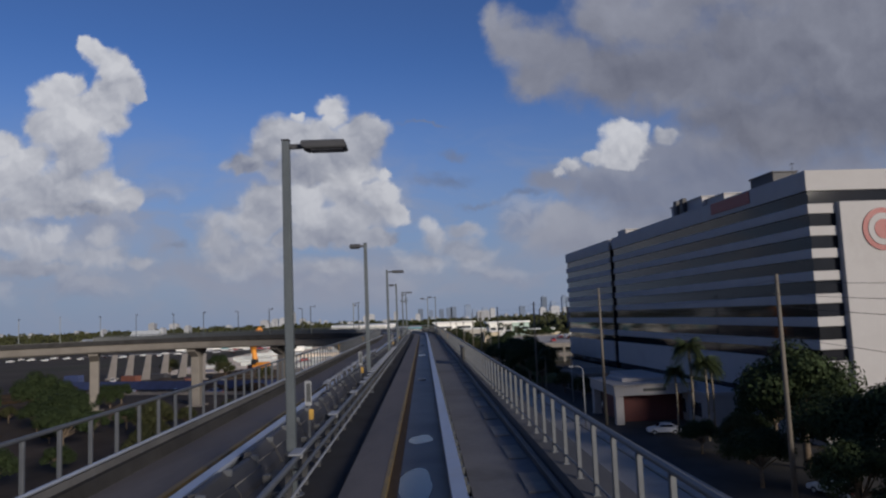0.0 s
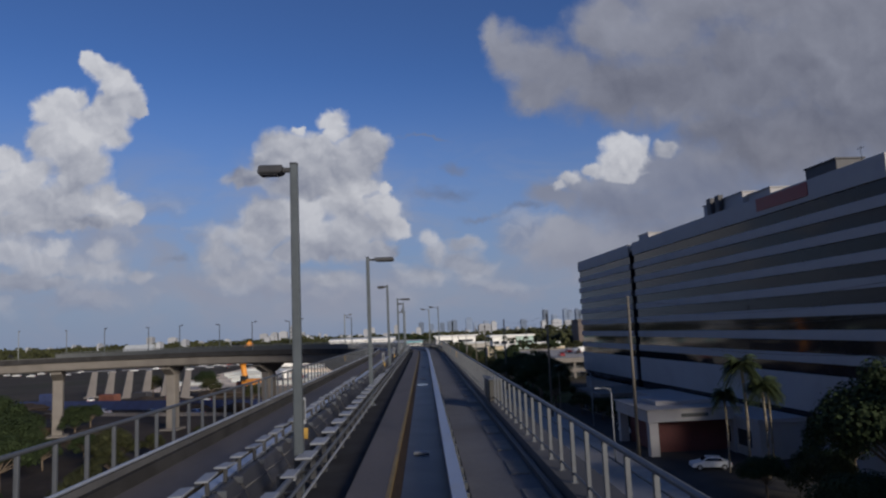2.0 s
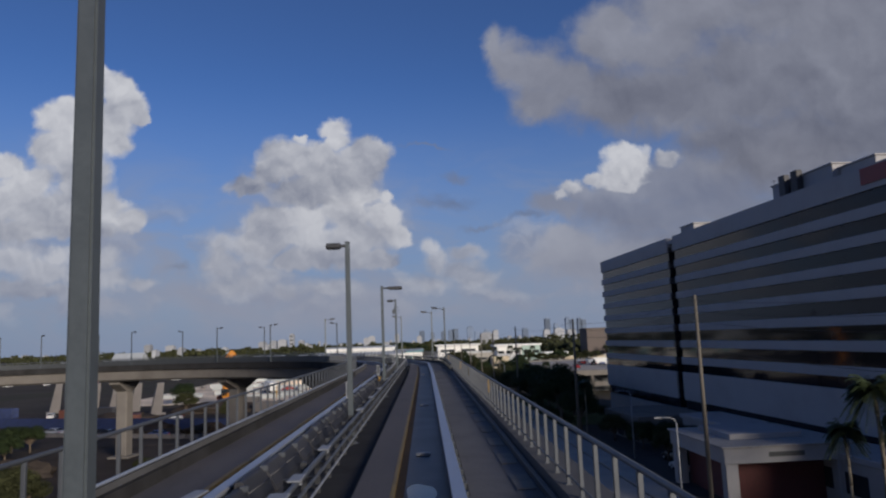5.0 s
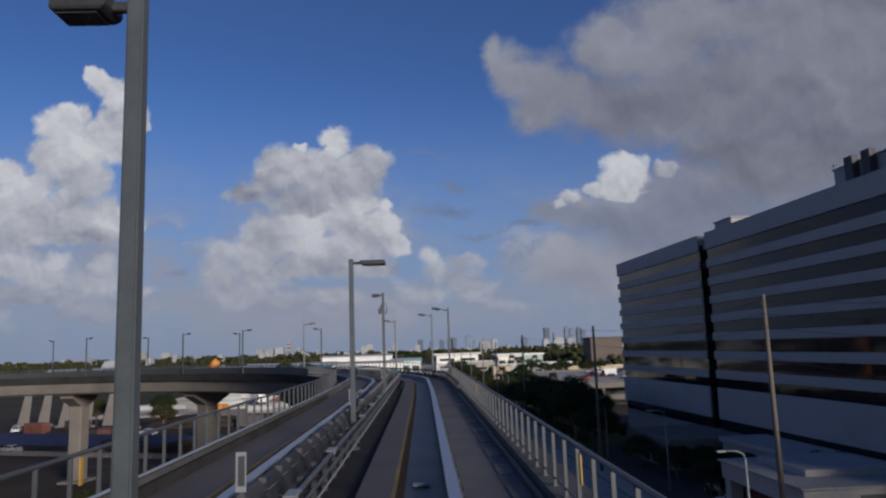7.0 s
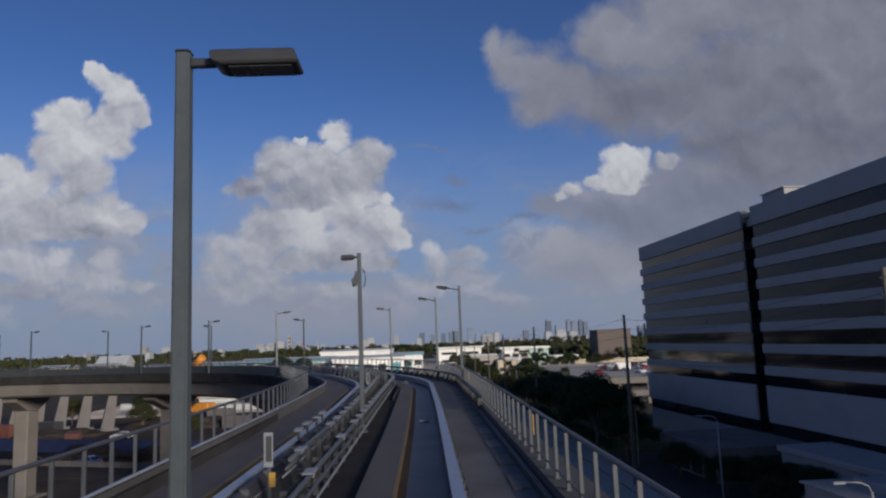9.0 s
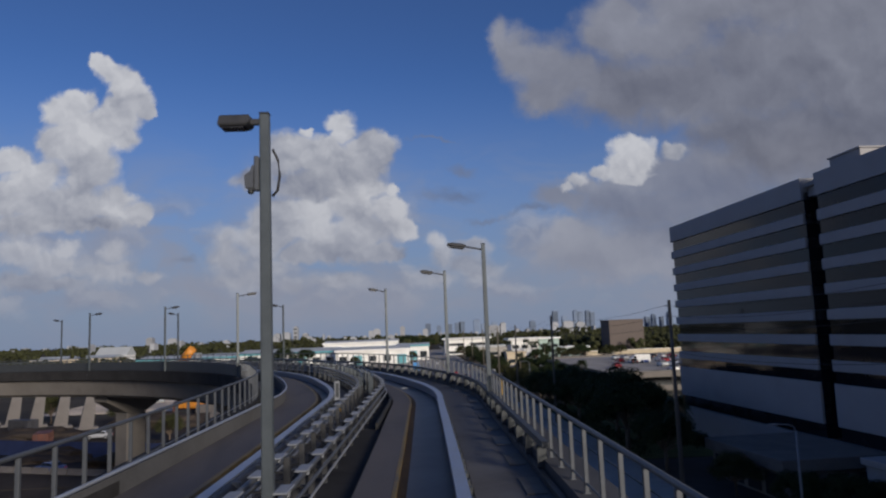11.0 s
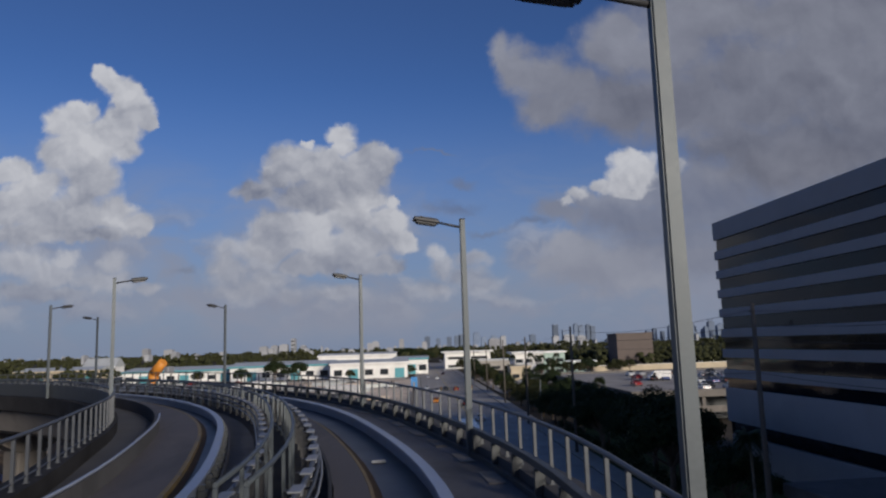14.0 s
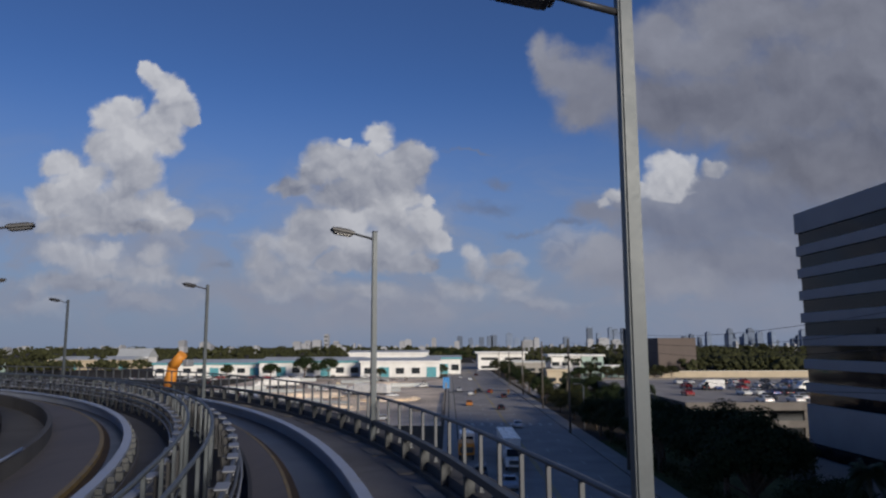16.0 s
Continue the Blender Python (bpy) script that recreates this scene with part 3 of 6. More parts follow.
part("wall_pipe", sweep(lambda s: [(rail_right(s) - 0.30, DECK - 0.02), (rail_right(s) - 0.30, DECK + 0.08), (rail_right(s) - 0.2, DECK + 0.08), (rail_right(s) - 0.2, DECK - 0.02)]), DARK, guideway, "dark pipe along the curb")
# black strip drawn for the shadow edge beside the pad, no real cable
part("cable", sweep(lambda s: [(-1.68, DECK - 0.13), (-1.68, DECK + 0.06), (-1.61, DECK + 0.06), (-1.61, DECK - 0.13)], s0=100.0, s1=190.0), RUBBER, guideway, "black strip drawn for the shadowed gap beside the running pad")

part("side_slab", slab(lambda s: track_right(s) + 1.363, lambda s: rail_right(s) - 0.162, DECK - 0.139, DECK - 0.03), SIDE, guideway)

# dark colour paints the shadowed gap between pad and power rails
part("drain_strip", slab(lambda s: -2.75 - 0.5 * widen(s), lambda s: track_right(s) - 1.364, DECK - 0.139, DECK - 0.125), SHADECONCRETE, guideway, "strip coloured dark for the shade under the power rails")
# pale pipe rail on the inner curb, on short dark stubs
part("curb_pipe", tube([at(s, track_left(s) - 1.55, DECK + 0.42) for s in stations(-14.0, 126.0, 1.6)], 0.032), BEAM, guideway, "pale steel pipe above the inner curb")
bm = bmesh.new()
box(bm, -0.03, 0.03, -0.05, 0.05, 0.362, 0.40, 0.006)
stub = mesh_of(bm, "pipe_stub", DARK)
for i in range(46):
    s = -12 + i * 3.0
    p = at(s, track_left(s) - 1.59, DECK)
    part("pipe_stub", stub, None, guideway, place=pose(p.x, p.y, p.z, 0, 0, facing(s)))
# added slab stands in for the dark band of deck clutter behind the railing
part("screen_panel", slab(lambda s: rail_left(s) - 0.09, lambda s: rail_left(s) - 0.05, DECK + 0.26, DECK + 0.98, s0=127.0, s1=208.0), DARK, guideway, "added dark slab for the dark band behind the inner railing")

# feet of the guide beams
bm = bmesh.new()
box(bm, 0.43, 0.60, -0.11, 0.11, -0.10, 0.10, 0.02)
box(bm, 0.44, 0.56, -0.05, 0.05, 0.10, 0.19)
foot = mesh_of(bm, "beam_foot", DARK)
for off in (track_right, track_left):
    for i in range(140):
        s = -10 + i * 1.22
        p = at(s, off(s), DECK)
        part("beam_foot", foot, None, guideway, place=pose(p.x, p.y, p.z, 0, 0, facing(s)))

# low plinths between the right-hand pad and the curb
bm = bmesh.new()
box(bm, -0.17, 0.17, -0.62, 0.62, -0.029, -0.008, 0.006)
plinth = mesh_of(bm, "plinth", PATCH)
for i in range(70):
    s = -6 + i * 2.44
    p = at(s, rail_right(s) - 0.52, DECK)
    part("plinth", plinth, None, guideway, "low pale concrete patch beside the curb" if i == 0 else "", pose(p.x, p.y, p.z, 0, 0, facing(s)))

# rain water and fixing bars in the trough
bm = bmesh.new()
box(bm, -0.14, 0.2, -0.05, 0.05, -0.095, -0.03, 0.01)
bar = mesh_of(bm, "trough_bar", INSUL)
for i, s in enumerate((30.4, 53.9, 66.0, 90.5, 114.0)):
    p = at(s, track_right(s) - 0.2, DECK)
    part("trough_bar", bar, None, guideway, "small pale bar across the trough" if i == 0 else "", pose(p.x, p.y, p.z, 0, 0, facing(s)))


def puddle(s, u, half, length, seed):
    bm = bmesh.new()
    ring = []
    for k in range(28):
        a = 2 * math.pi * k / 28
        r = 1 + 0.3 * noise.noise(Vector((math.cos(a) * 1.3, math.sin(a) * 1.3, seed)))
        ring.append(bm.verts.new((half * r * math.cos(a), length * r * math.sin(a), 0.004)))
    low = [bm.verts.new((v.co.x * 1.02, v.co.y * 1.02, 0)) for v in ring]
    bm.faces.new(ring)
    for k in range(28):
        bm.faces.new((low[k], low[(k + 1) % 28], ring[(k + 1) % 28], ring[k]))
    p = at(s, u, DECK - 0.0995)
    ob = tagged(part("puddle", bm, WATER), "shallow puddle of rain water in the track trough", "puddle", "puddles")
    ob.matrix_basis = pose(p.x, p.y, p.z, 0, 0, facing(s))


for k, (s, u, half, length) in enumerate(((11.6, -0.22, 0.3, 1.1), (15.8, -0.16, 0.26, 0.55), (50.0, -0.2, 0.26, 0.8))):
    puddle(s, u, half, length, k * 3.7)

# columns under the deck
def column(s, z_top):
    c = at(s, (rail_left(s) + rail_right(s)) / 2, 0)
    ob = thing("viaduct_column", "pale concrete column with a flared head under the guideway", "column", pose(c.x, c.y, 0, 0, 0, facing(s)), "guideway columns")
    bm = bmesh.new()
    box(bm, -1.1, 1.1, -0.9, 0.9, 0.25, z_top - 1.8, 0.12)
    part("shaft", bm, GIRDER, ob)
    bm = bmesh.new()
    w = [(-1.1, 0), (-3.4, 1.25), (-3.4, 1.8), (3.4, 1.8), (3.4, 1.25), (1.1, 0)]
    a = [bm.verts.new((x, -0.9, z_top - 1.8 + z)) for x, z in w]
    b = [bm.verts.new((x, 0.9, z_top - 1.8 + z)) for x, z in w]
    bm.faces.new(a[::-1])
    bm.faces.new(b)
    for i in range(6):
        bm.faces.new((a[i], a[(i + 1) % 6], b[(i + 1) % 6], b[i]))
    bmesh.ops.recalc_face_normals(bm, faces=bm.faces)
    part("column_head", bm, GIRDER, ob)
    bm = bmesh.new()
    box(bm, -2.0, 2.0, -1.8, 1.8, -0.3, 0.3, 0.08)
    part("footing", bm, GIRDER, ob)


for deg in (36.6, 60.5, 84.5, 108.5):
    column(S_TANGENT + (radians(deg) + LEAN_DIR) * R_CURVE, DECK - 2.24)
for s in (-10.0, 26.0, 62.0, 98.0):
    column(s, DECK - 2.24)

# ---------------------------------------------------------------- railings


def railing(label, line, s0, s1, gap, z0, z1, group, inward, marks=(), metal=STEEL):
    ob = thing("railing", label, "railing", group=group)
    part("top_rail", tube([at(s, line(s), z1) for s in stations(s0, s1, 1.6)], 0.036), metal, ob)
    part("bottom_rail", tube([at(s, line(s), z0 + 0.14) for s in stations(s0, s1, 1.6)], 0.018), metal, ob)
    bm = bmesh.new()
    box(bm, -0.03, 0.03, -0.03, 0.03, 0, z1 - z0 - 0.03, 0.006)
    box(bm, -0.05, 0.05, -0.05, 0.05, 0, 0.012)
    post = mesh_of(bm, "post", metal)
    n = int((s1 - s0) / gap)
    for i in range(n + 1):
        s = s0 + i * gap
        p = at(s, line(s), z0)
        part("post", post, None, ob, place=pose(p.x, p.y, p.z, 0, 0, facing(s)))
    for s in marks:
        p = at(s, line(s) + inward * 0.05, z0)
        bm = bmesh.new()
        box(bm, -0.012, 0.012, -0.05, 0.05, 0.45, 0.88, 0.004)
        part("reflector", bm, YELLOWTAPE, ob, "orange-yellow reflector strip", pose(p.x, p.y, p.z, 0, 0, facing(s)))
    return ob


railing("galvanized steel railing along the guideway's outer edge", rail_right, -12.0, 208.0, 0.96, DECK + 0.24, DECK + 1.17, "guideway railings", -1, (61.5, 72.6, 80.4, 100.3))
railing("galvanized steel railing along the guideway's inner edge", rail_left, 2.0, 208.0, 0.98, DECK + 0.24, DECK + 1.17, "guideway railings", 1, (45.0, 63.0))
railing("steel handrail of the walkway between the tracks", lambda s: -2.32 - 0.05 * widen(s), 106.0, 190.0, 1.5, DECK - 0.14, DECK + 0.98, "walkway handrails", 1, (), POLE)
railing("steel handrail of the walkway between the tracks", lambda s: -2.52 - 0.35 * widen(s), 106.0, 190.0, 1.5, DECK - 0.14, DECK + 0.98, "walkway handrails", 1, (), POLE)

# cable duct on short posts inside the outer railing of the curve
duct = thing("cable_duct", "dark cable duct on short posts beside the railing", "cable duct")
part("duct", slab(lambda s: rail_right(s) - 0.26, lambda s: rail_right(s) - 0.14, DECK + 0.5, DECK + 0.62, s0=92.0, s1=200.0), DARK, duct)
bm = bmesh.new()
box(bm, -0.09, 0.09, -0.05, 0.05, -0.14, 0.5, 0.01)
stub = mesh_of(bm, "stub_post", DARK)
for i in range(70):
    s = 92.5 + i * 1.5
    p = at(s, rail_right(s) - 0.2, DECK)
    part("stub_post", stub, None, duct, place=pose(p.x, p.y, p.z, 0, 0, facing(s)))

# ---------------------------------------------------------------- power rails between the tracks


def power_rail(line, side, label, s0, n):
    ob = thing("power_rail", label, "power rail", group="power rails")
    for du, dz, r, m in ((0.0, 0.62, 0.045, STEEL), (0.07 * side, 0.46, 0.03, STEEL), (0.13 * side, 0.32, 0.022, INSUL)):
        part("conductor", tube([at(s, line(s) + du, DECK + dz) for s in stations(s0 - 1, s0 + n * 1.42, 1.6)], r), m, ob)
    bm = bmesh.new()
    box(bm, -0.16 * side - 0.05, -0.16 * side + 0.05, -0.05, 0.05, -0.14, 0.66, 0.008)
    for z in (0.29, 0.43):
        box(bm, min(-0.12 * side, 0.1 * side), max(-0.12 * side, 0.1 * side), -0.03, 0.03, z - 0.03, z, 0.005)
    post = mesh_of(bm, "bracket", BRACKET)
    bm = bmesh.new()
    box(bm, -0.12, 0.07, -0.26, 0.26, 0.655, 0.682, 0.01)
    box(bm, -0.05, 0.05, -0.06, 0.06, 0.58, 0.66)
    cap = mesh_of(bm, "insulator_cap", INSUL)
    bm = bmesh.new()
    box(bm, -0.17, 0.10, -0.34, 0.34, 0.655, 0.695, 0.015)
    wide_cap = mesh_of(bm, "insulator_cap", INSUL)
    for i in range(n):
        s = s0 + i * 1.42
        p = at(s, line(s), DECK)
        m = pose(p.x, p.y, p.z, 0, 0, facing(s))
        b = part("bracket", post, None, ob, place=m)
        jump = (i * 7) % 11
        if s > 84 or 22 < s < 48 or jump < 3:
            part("insulator_cap", wide_cap if 26 < s < 47 else cap, None, b, place=pose(0, 0, 0, 0, 0, 0 if side > 0 else 180))
    return ob


power_rail(lambda s: -1.93, 1, "stacked conductor rails on insulators beside the track", -12.0, 146)
power_rail(lambda s: -2.56 - 0.55 * widen(s), -1, "stacked conductor rails on insulators beside the far track", 80.0, 81)

# sloping cover boards between the far track's guide beam and the power rails
rng = random.Random(17)
boards = []
for long, high in ((0.74, 0.42), (0.70, 0.46), (0.76, 0.38), (0.46, 0.44)):
    w = [(-0.24, 0.004), (-0.24, high), (-0.14, high + 0.02), (-0.10, high), (0.10, 0.10), (0.12, 0.004)]
    bm = bmesh.new()
    a = [bm.verts.new((x, -long, z)) for x, z in w]
    c = [bm.verts.new((x, long, z)) for x, z in w]
    for k in range(6):
        bm.faces.new((a[k], a[(k + 1) % 6], c[(k + 1) % 6], c[k]))
    bm.faces.new(a)
    bm.faces.new(c[::-1])
    bmesh.ops.recalc_face_normals(bm, faces=bm.faces)
    bmesh.ops.bevel(bm, geom=bm.edges[:], offset=0.005, segments=1, affect="EDGES")
    board = mesh_of(bm, "board", CABINET)
    bm = bmesh.new()
    rod(bm, (0.0, -long, high * 0.62), (0.02, long, high * 0.58), 0.014, None, 6)
    line = mesh_of(bm, "cable", SIDE)
    bm = bmesh.new()
    box(bm, -0.15, 0.0, long - 0.09, long - 0.02, high - 0.06, high + 0.05, 0.015)
    clip = mesh_of(bm, "clip", STEEL)
    boards.append((long, board, line, clip))
s = -8.0
while s < 100.0:
    long, board, line, clip = boards[rng.choice((0, 0, 1, 1, 2, 3))]
    s += long
    p = at(s, track_left(s) + 0.88 + rng.uniform(-0.02, 0.02), DECK - 0.13)
    ob = thing("cover_board", "sloping dull grey cover board beside the guide beam", "cover board", pose(p.x, p.y, p.z, 0, 0, facing(s) + rng.uniform(-1.0, 1.0)), "cover boards")
    for name, me in (("board", board), ("cable", line), ("clip", clip)):
        part(name, me, None, ob)
    s += long + rng.choice((0.02, 0.03, 0.05, 0.12))

# pale cover plates propped above the boards and the far power rail
bm = bmesh.new()
box(bm, -0.10, 0.10, -0.30, 0.30, 0.0, 0.03, 0.01)
cover = mesh_of(bm, "plate", INSUL)
bm = bmesh.new()
box(bm, -0.03, 0.03, -0.03, 0.03, -0.24, -0.001, 0.006)
prop = mesh_of(bm, "prop", BRACKET)
for i in range(30):
    s = 23.5 + i * 0.95 if i < 26 else 84.0 + (i - 26) * 1.4
    p = at(s, track_left(s) + 0.62 + rng.uniform(-0.04, 0.04), DECK + 0.56)
    ob = thing("cover_plate", "pale flat cover plate propped above the cover boards", "cover plate", pose(p.x, p.y, p.z, rng.uniform(-3, 3), rng.uniform(-4, 4), facing(s) + rng.uniform(-5, 5)), "cover plates")
    part("plate", cover, None, ob)
    part("prop", prop, None, ob)

# ---------------------------------------------------------------- signs, cabinets


def track_sign(s):
    p = at(s, -2.8 - 0.4 * widen(s), DECK - 0.14)
    ob = thing("track_sign", "narrow track marker with a black and white plate on a post", "sign", pose(p.x, p.y, p.z, 0, 0, facing(s)), "track markers")
    bm = bmesh.new()
    box(bm, -0.03, 0.03, -0.02, 0.02, 0, 1.3, 0.004)
    part("post", bm, STEEL, ob)
    bm = bmesh.new()
    box(bm, -0.09, 0.07, -0.04, -0.022, 0.75, 1.33, 0.004)
    part("plate", bm, INSUL, ob)
    bm = bmesh.new()
    box(bm, -0.05, 0.05, -0.046, -0.041, 0.84, 1.27)
    part("marking", bm, DARK, ob, "black bars")
    bm = bmesh.new()
    box(bm, 0.0, 0.11, -0.04, -0.022, 0.42, 0.66, 0.004)
    part("reflector", bm, YELLOWTAPE, ob, "yellow reflector")


for s in (17.0, 30.9, 62.4, 78.4, 101.6):
    track_sign(s)


DARKCAB = material("dull_cabinet_paint", (0.035, 0.034, 0.032), 0.55, 0.1, vary=0.2)


def rail_cabinet(s):
    p = at(s, rail_right(s) - 0.02, DECK + 0.245)
    ob = thing("cabinet", "dull dark equipment cabinet with a pale lid beside the railing", "cabinet", pose(p.x, p.y, p.z, 0, 0, facing(s)), "railing cabinets")
    bm = bmesh.new()
    box(bm, -0.12, 0.3, -0.85, 0.85, 0, 0.66, 0.02)
    part("body", bm, DARKCAB, ob)
    bm = bmesh.new()
    box(bm, -0.18, 0.36, -0.92, 0.92, 0.661, 0.70, 0.01)
    part("lid", bm, STEEL, ob, "pale metal lid")
    for y in (-0.42, 0.42):
        bm = bmesh.new()
        box(bm, -0.135, -0.121, y - 0.36, y + 0.36, 0.08, 0.6, 0.006)
        part("door", bm, DARKCAB, ob)
    bm = bmesh.new()
    box(bm, -0.15, -0.136, -0.03, 0.03, 0.3, 0.42, 0.004)
    part("handle", bm, DARK, ob)


rail_cabinet(38.2)

# ---------------------------------------------------------------- lamps
HEAD = bmesh.new()
rings = []
for z, x0, x1, w in ((5.495, 0.36, 1.00, 0.15), (5.52, 0.30, 1.02, 0.165), (5.545, 0.27, 1.01, 0.168), (5.625, 0.26, 0.985, 0.16), (5.645, 0.30, 0.95, 0.13)):
    rings.append([HEAD.verts.new(c) for c in ((x0, -w, z), (x1, -w, z), (x1, w, z), (x0, w, z))])
for a, b in zip(rings, rings[1:]):
    for i in range(4):
        HEAD.faces.new((a[i], a[(i + 1) % 4], b[(i + 1) % 4], b[i]))
HEAD.faces.new(rings[0][::-1])
HEAD.faces.new(rings[-1])
bmesh.ops.recalc_face_normals(HEAD, faces=HEAD.faces)
bmesh.ops.bevel(HEAD, geom=HEAD.edges[:], offset=0.006, segments=1, affect="EDGES")
HEAD = mesh_of(HEAD, "lamp_head", FIXTURE)
LENSM = bmesh.new()
box(LENSM, 0.42, 0.96, -0.12, 0.12, 5.48, 5.494)
LENSM = mesh_of(LENSM, "lens", LENS)
SHAFT = bmesh.new()
for z, w in ((0.0, 0.075), (5.66, 0.062)):
    SHAFT.verts.ensure_lookup_table()
    for x, y in ((-w, -w), (w, -w), (w, w), (-w, w)):
        SHAFT.verts.new((x, y, z))
SHAFT.verts.ensure_lookup_table()
for q in ((3, 2, 1, 0), (4, 5, 6, 7), (0, 1, 5, 4), (1, 2, 6, 5), (2, 3, 7, 6), (3, 0, 4, 7)):
    SHAFT.faces.new([SHAFT.verts[k] for k in q])
bmesh.ops.bevel(SHAFT, geom=[e for e in SHAFT.edges if abs(e.verts[0].co.z - e.verts[1].co.z) > 1], offset=0.016, segments=2, affect="EDGES")
SHAFT = mesh_of(SHAFT, "pole", POLE)
CAP = bmesh.new()
box(CAP, -0.067, 0.067, -0.067, 0.067, 5.661, 5.69, 0.012)
CAP = mesh_of(CAP, "cap", FIXTURE)
FLANGE = bmesh.new()
rod(FLANGE, (0, 0, 0), (0, 0, 0.03), 0.19, 0.19, 12)
for k in range(4):
    a = math.pi / 4 + k * math.pi / 2
    rod(FLANGE, (0.15 * math.cos(a), 0.15 * math.sin(a), 0.03), (0.15 * math.cos(a), 0.15 * math.sin(a), 0.08), 0.016, None, 6)
FLANGE = mesh_of(FLANGE, "base_flange", STEEL)
ARM = bmesh.new()
box(ARM, 0.06, 0.28, -0.035, 0.035, 5.53, 5.61, 0.01)
ARM = mesh_of(ARM, "arm", FIXTURE)

TILT_ARM = bmesh.new()
rod(TILT_ARM, (0.05, 0, 5.48), (0.62, 0, 5.60), 0.032, 0.028, 8)
TILT_ARM = mesh_of(TILT_ARM, "arm", FIXTURE)
tip = Matrix.Translation((0.58, 0, 5.60)) @ Matrix.Rotation(radians(-9), 4, "Y")
TILT_HEAD = bmesh.new()
box(TILT_HEAD, 0.0, 0.62, -0.15, 0.15, -0.05, 0.04, 0.02, 0, tip)
box(TILT_HEAD, 0.06, 0.56, -0.11, 0.11, -0.10, -0.05, 0.01, 0, tip)
box(TILT_HEAD, 0.06, 0.5, -0.09, 0.09, 0.04, 0.07, 0.01, 0, tip)
TILT_HEAD = mesh_of(TILT_HEAD, "lamp_head", FIXTURE)
TILT_LENS = bmesh.new()
box(TILT_LENS, 0.12, 0.5, -0.09, 0.09, -0.112, -0.101, 0, 0, tip)
TILT_LENS = mesh_of(TILT_LENS, "lens", LENS)


def lamp(place, turn, group, top=20.25, tilted=False, stubby=False):
    z = DECK - 0.14
    tall = Matrix.Diagonal((1, 1, (top - z) / 5.69, 1))
    ob = thing("street_lamp", "square grey steel lamp post with a dark box-shaped head", "street lamp", pose(place.x, place.y, z, 0, 0, turn) @ tall, group)
    part("pole", SHAFT, None, ob)
    part("cap", CAP, None, ob)
    part("base_flange", FLANGE, None, ob)
    short = Matrix.Diagonal((0.55, 0.9, 1, 1)) @ Matrix.Translation((0.05, 0, 0)) if stubby else None
    part("arm", TILT_ARM if tilted else ARM, None, ob, place=short)
    head = part("lamp_head", TILT_HEAD if tilted else HEAD, None, ob, "dark metal box head", short)
    part("lens", TILT_LENS if tilted else LENSM, None, head)
    if tilted:
        ob["label"] = "square grey steel lamp post, flat head on a rising arm"
    return ob


for i, (x, y, top) in enumerate(((-2.28, -4.0, 20.3), (-1.96, 11.49, 20.32), (-1.61, 26.5, 20.18), (-1.29, 41.49, 20.15), (-1.05, 56.58, 20.05), (-0.74, 71.9, 19.96), (-0.45, 88.66, 20.27))):
    lamp(Vector((x, y)), facing(y) + (0 if i % 2 else 180), "lamps between the tracks", top, stubby=i % 2 == 0)
for x, y, top in ((3.75, 102.58, 20.16), (2.9, 113.98, 20.28), (-0.61, 127.06, 20.32), (-10.4, 142.3, 20.2), (-23.4, 153.6, 20.25), (-38.9, 160.9, 20.25), (-53.8, 162.6, 20.25), (-69.0, 159.9, 20.25), (-83.0, 153.1, 20.25)):
    lamp(Vector((x, y)), math.degrees(math.atan2(CURVE.y - y, CURVE.x - x)) if y > 107 else 180, "lamps along the curve", top, True)
for x, y in ((-10.0, 124.9), (-19.5, 138.8), (-29.0, 146.1), (-44.0, 151.8), (-58.2, 152.1), (-71.9, 147.9)):
    lamp(Vector((x, y)), math.degrees(math.atan2(y - CURVE.y, x - CURVE.x)), "lamps along the curve", 20.25, True)

# watching device under the lamp of the sixth mast
p = Vector((-0.45, 88.66, DECK - 0.14))
cctv = thing("security_camera", "grey dome security camera on a pole bracket", "security camera", pose(p.x, p.y, p.z, 0, 0, facing(88.95) + 180))
bm = bmesh.new()
box(bm, 0.077, 0.14, -0.05, 0.05, 4.66, 5.12, 0.01)
part("bracket", bm, STEEL, cctv)
bm = bmesh.new()
rings = [[bm.verts.new((x, y, z)) for x, y in ((0.142, -w), (far, -w), (far, w), (0.142, w))] for z, far, w in ((4.66, 0.20, 0.05), (4.70, 0.25, 0.07), (4.86, 0.26, 0.07), (4.92, 0.19, 0.05), (5.0, 0.165, 0.04))]
for a, b in zip(rings, rings[1:]):
    for i in range(4):
        bm.faces.new((a[i], a[(i + 1) % 4], b[(i + 1) % 4], b[i]))
bm.faces.new(rings[0][::-1])
bm.faces.new(rings[-1])
bmesh.ops.recalc_face_normals(bm, faces=bm.faces)
part("housing", bm, STEEL, cctv)
bm = bmesh.new()
bmesh.ops.create_uvsphere(bm, u_segments=12, v_segments=8, radius=0.045, matrix=Matrix.Translation((0.19, 0, 4.66)))
part("dome", bm, DARK, cctv, "dark plastic dome")
part("cable", tube([Vector((-0.1, 0, 5.21)), Vector((-0.17, 0, 5.06)), Vector((-0.19, 0, 4.86)), Vector((-0.16, 0, 4.66)), Vector((-0.09, 0, 4.58))], 0.018), RUBBER, cctv)

